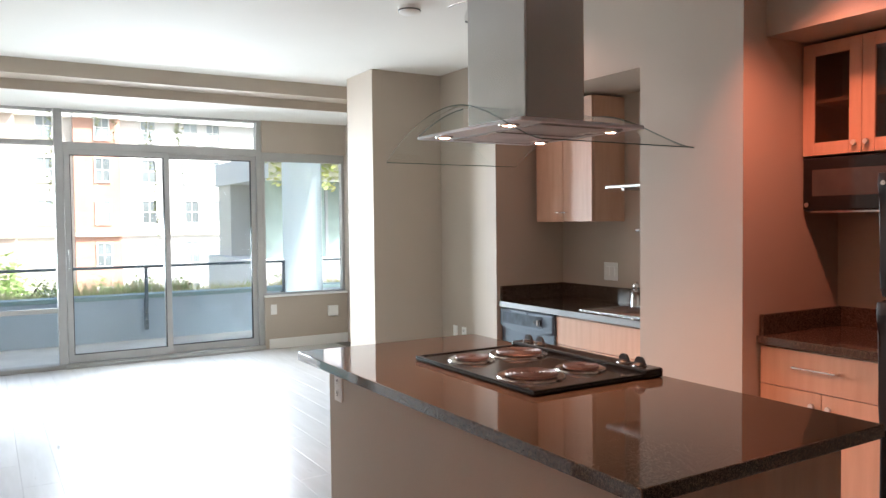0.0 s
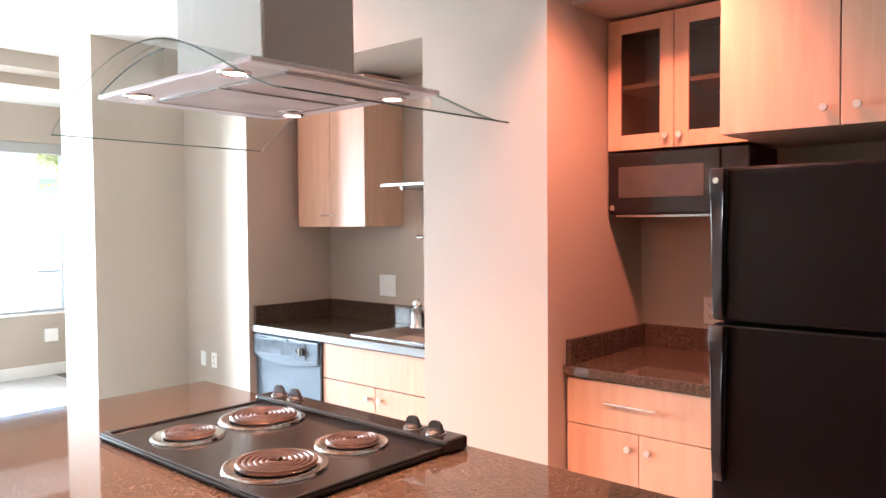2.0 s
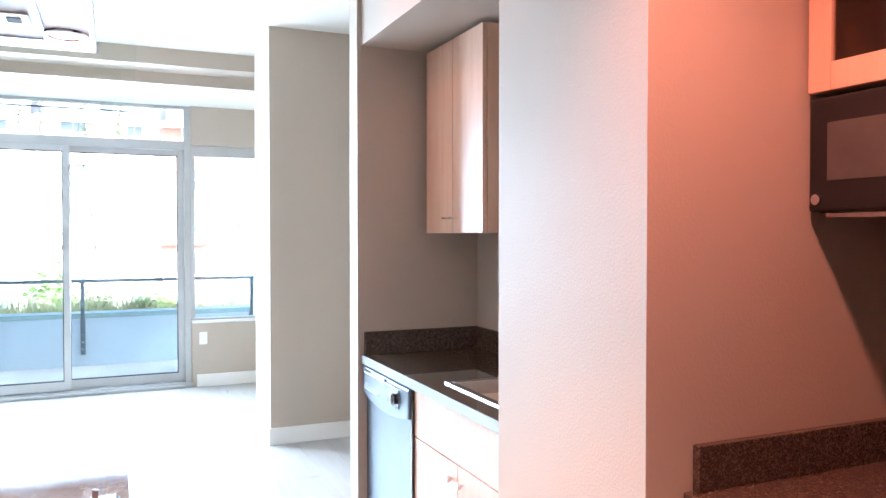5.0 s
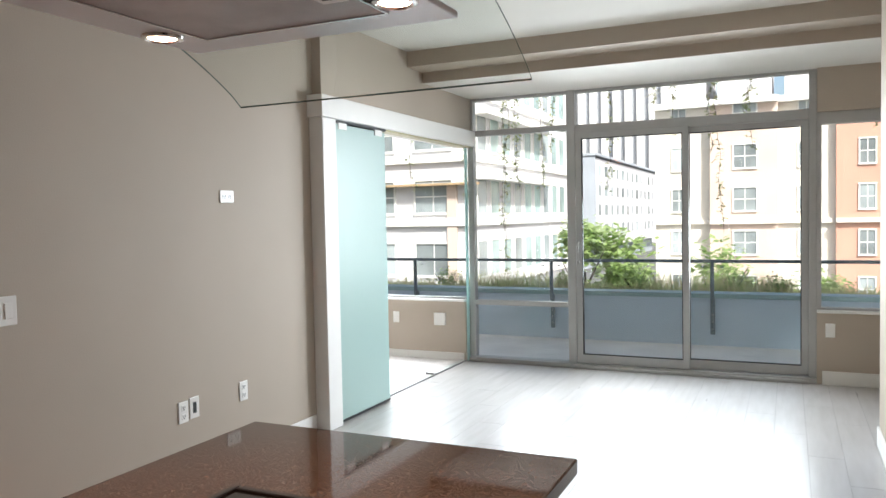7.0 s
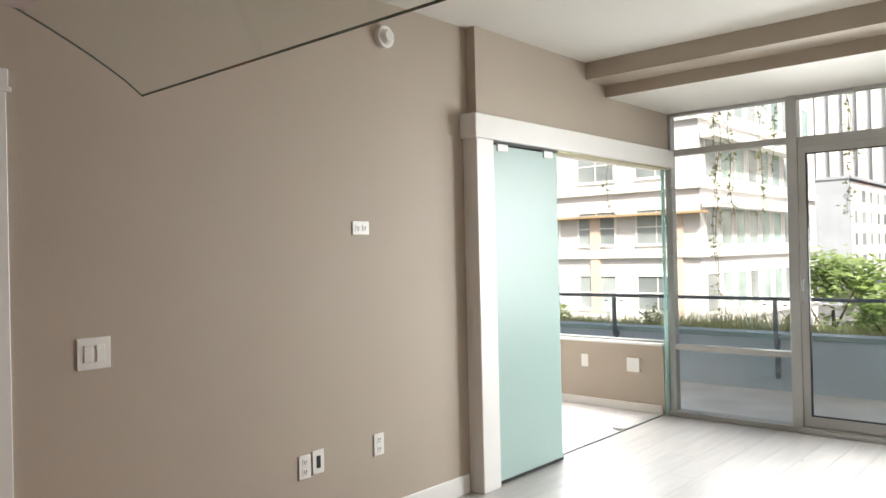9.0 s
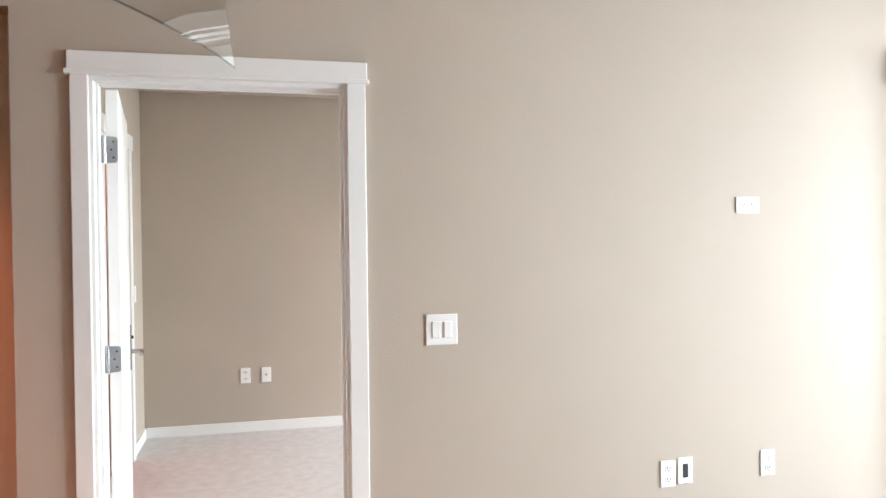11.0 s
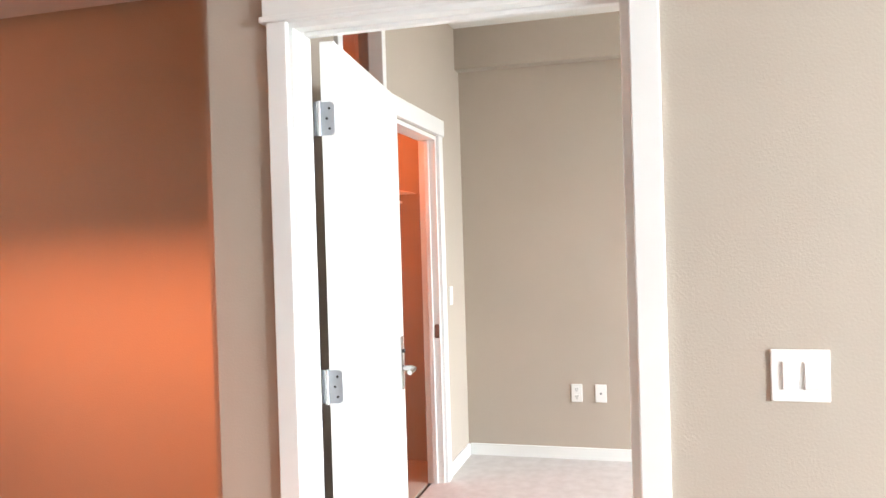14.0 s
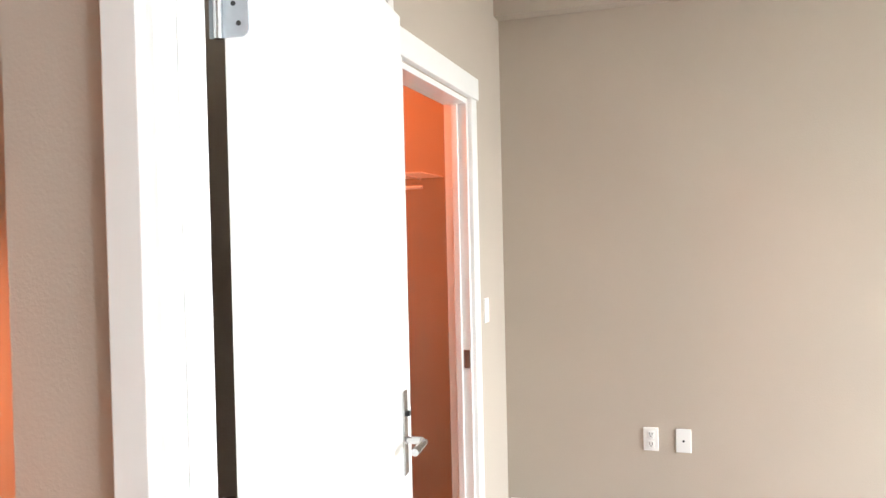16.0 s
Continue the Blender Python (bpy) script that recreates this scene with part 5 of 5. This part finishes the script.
tow = thing("office_tower", (-51, 230, -7), "tall office tower with white vertical fins", "building")
part("core", B(-71, -32, 230, 270, -7, 90), M_TOWER, tow, "glass core, paled by painted-in haze")
for k in range(12):
    part("fin", B(-71.0 + 3.5 * k, -69.1 + 3.5 * k, 228.8, 230, -7, 90), M_WHITEST, tow)

ter = thing("terrace_house", (7.4, 22, -7), "white terrace building with teal glazing and hanging plants", "building")
part("slab", boxes((5.6, 13.0, 20.0, 26, -0.9, 0.35), (5.9, 13.0, 20.2, 26, 2.75, 3.5)), M_WHITEST, ter)
part("back_wall", B(6.0, 13.0, 24.5, 26, -7, 2.75), M_CREAM, ter)
for k in range(6):
    g = part("glazing", B(6.05 + 1.1 * k, 7.05 + 1.1 * k, 21.5, 21.56, 0.35, 2.75), M_TEALPANE, ter, "teal glass panel")
    part("mullion", B(7.05 + 1.1 * k, 7.15 + 1.1 * k, 21.45, 21.6, 0.35, 2.75), M_GREYWALL, g)
part("lower_wall", B(5.8, 13.0, 21.0, 24.5, -7, -0.9), M_WHITEST, ter)
hp = bmesh.new()
for k in range(900):
    leaf_quad(hp, (rng.uniform(5.9, 9.5), rng.uniform(19.9, 20.2), 3.55 - rng.random() ** 2 * 1.1), rng.uniform(0.12, 0.3), 0.5)
part("hanging_plants", hp, M_VINE, ter, "plants trailing over the roof edge")

# ---- floor planks, laid along y ----
structure("floor", B(-2.40, 2.60, -3.5, 7.36, -0.012, -0.004), material("floor_joint", (0.16, 0.145, 0.13), 0.6), "grey oak laminate plank floor", "floor")
floor = bpy.data.objects["floor"]
PW, PL = 0.192, 1.29
plank = boxes((-PW / 2 + 0.0007, PW / 2 - 0.0007, -PL / 2 + 0.0007, PL / 2 - 0.0007, -0.004, 0.0), bevel=0.0012)
plank_mesh = mesh_of("plank", plank, M_PLANK)
k = 0
x = -1.60 + PW / 2
while x < 2.50:
    y = -1.4 - (k * 0.47) % PL
    while y < 7.36:
        y0, y1 = max(y, -1.4), min(y + PL, 7.36)
        if y1 - y0 > 0.05:
            ob = new("plank", plank_mesh)
            ob.location = (x, (y0 + y1) / 2, 0)
            ob.scale = (1, (y1 - y0) / PL, 1)
            ob.parent = floor
        y += PL
    x += PW
    k += 1
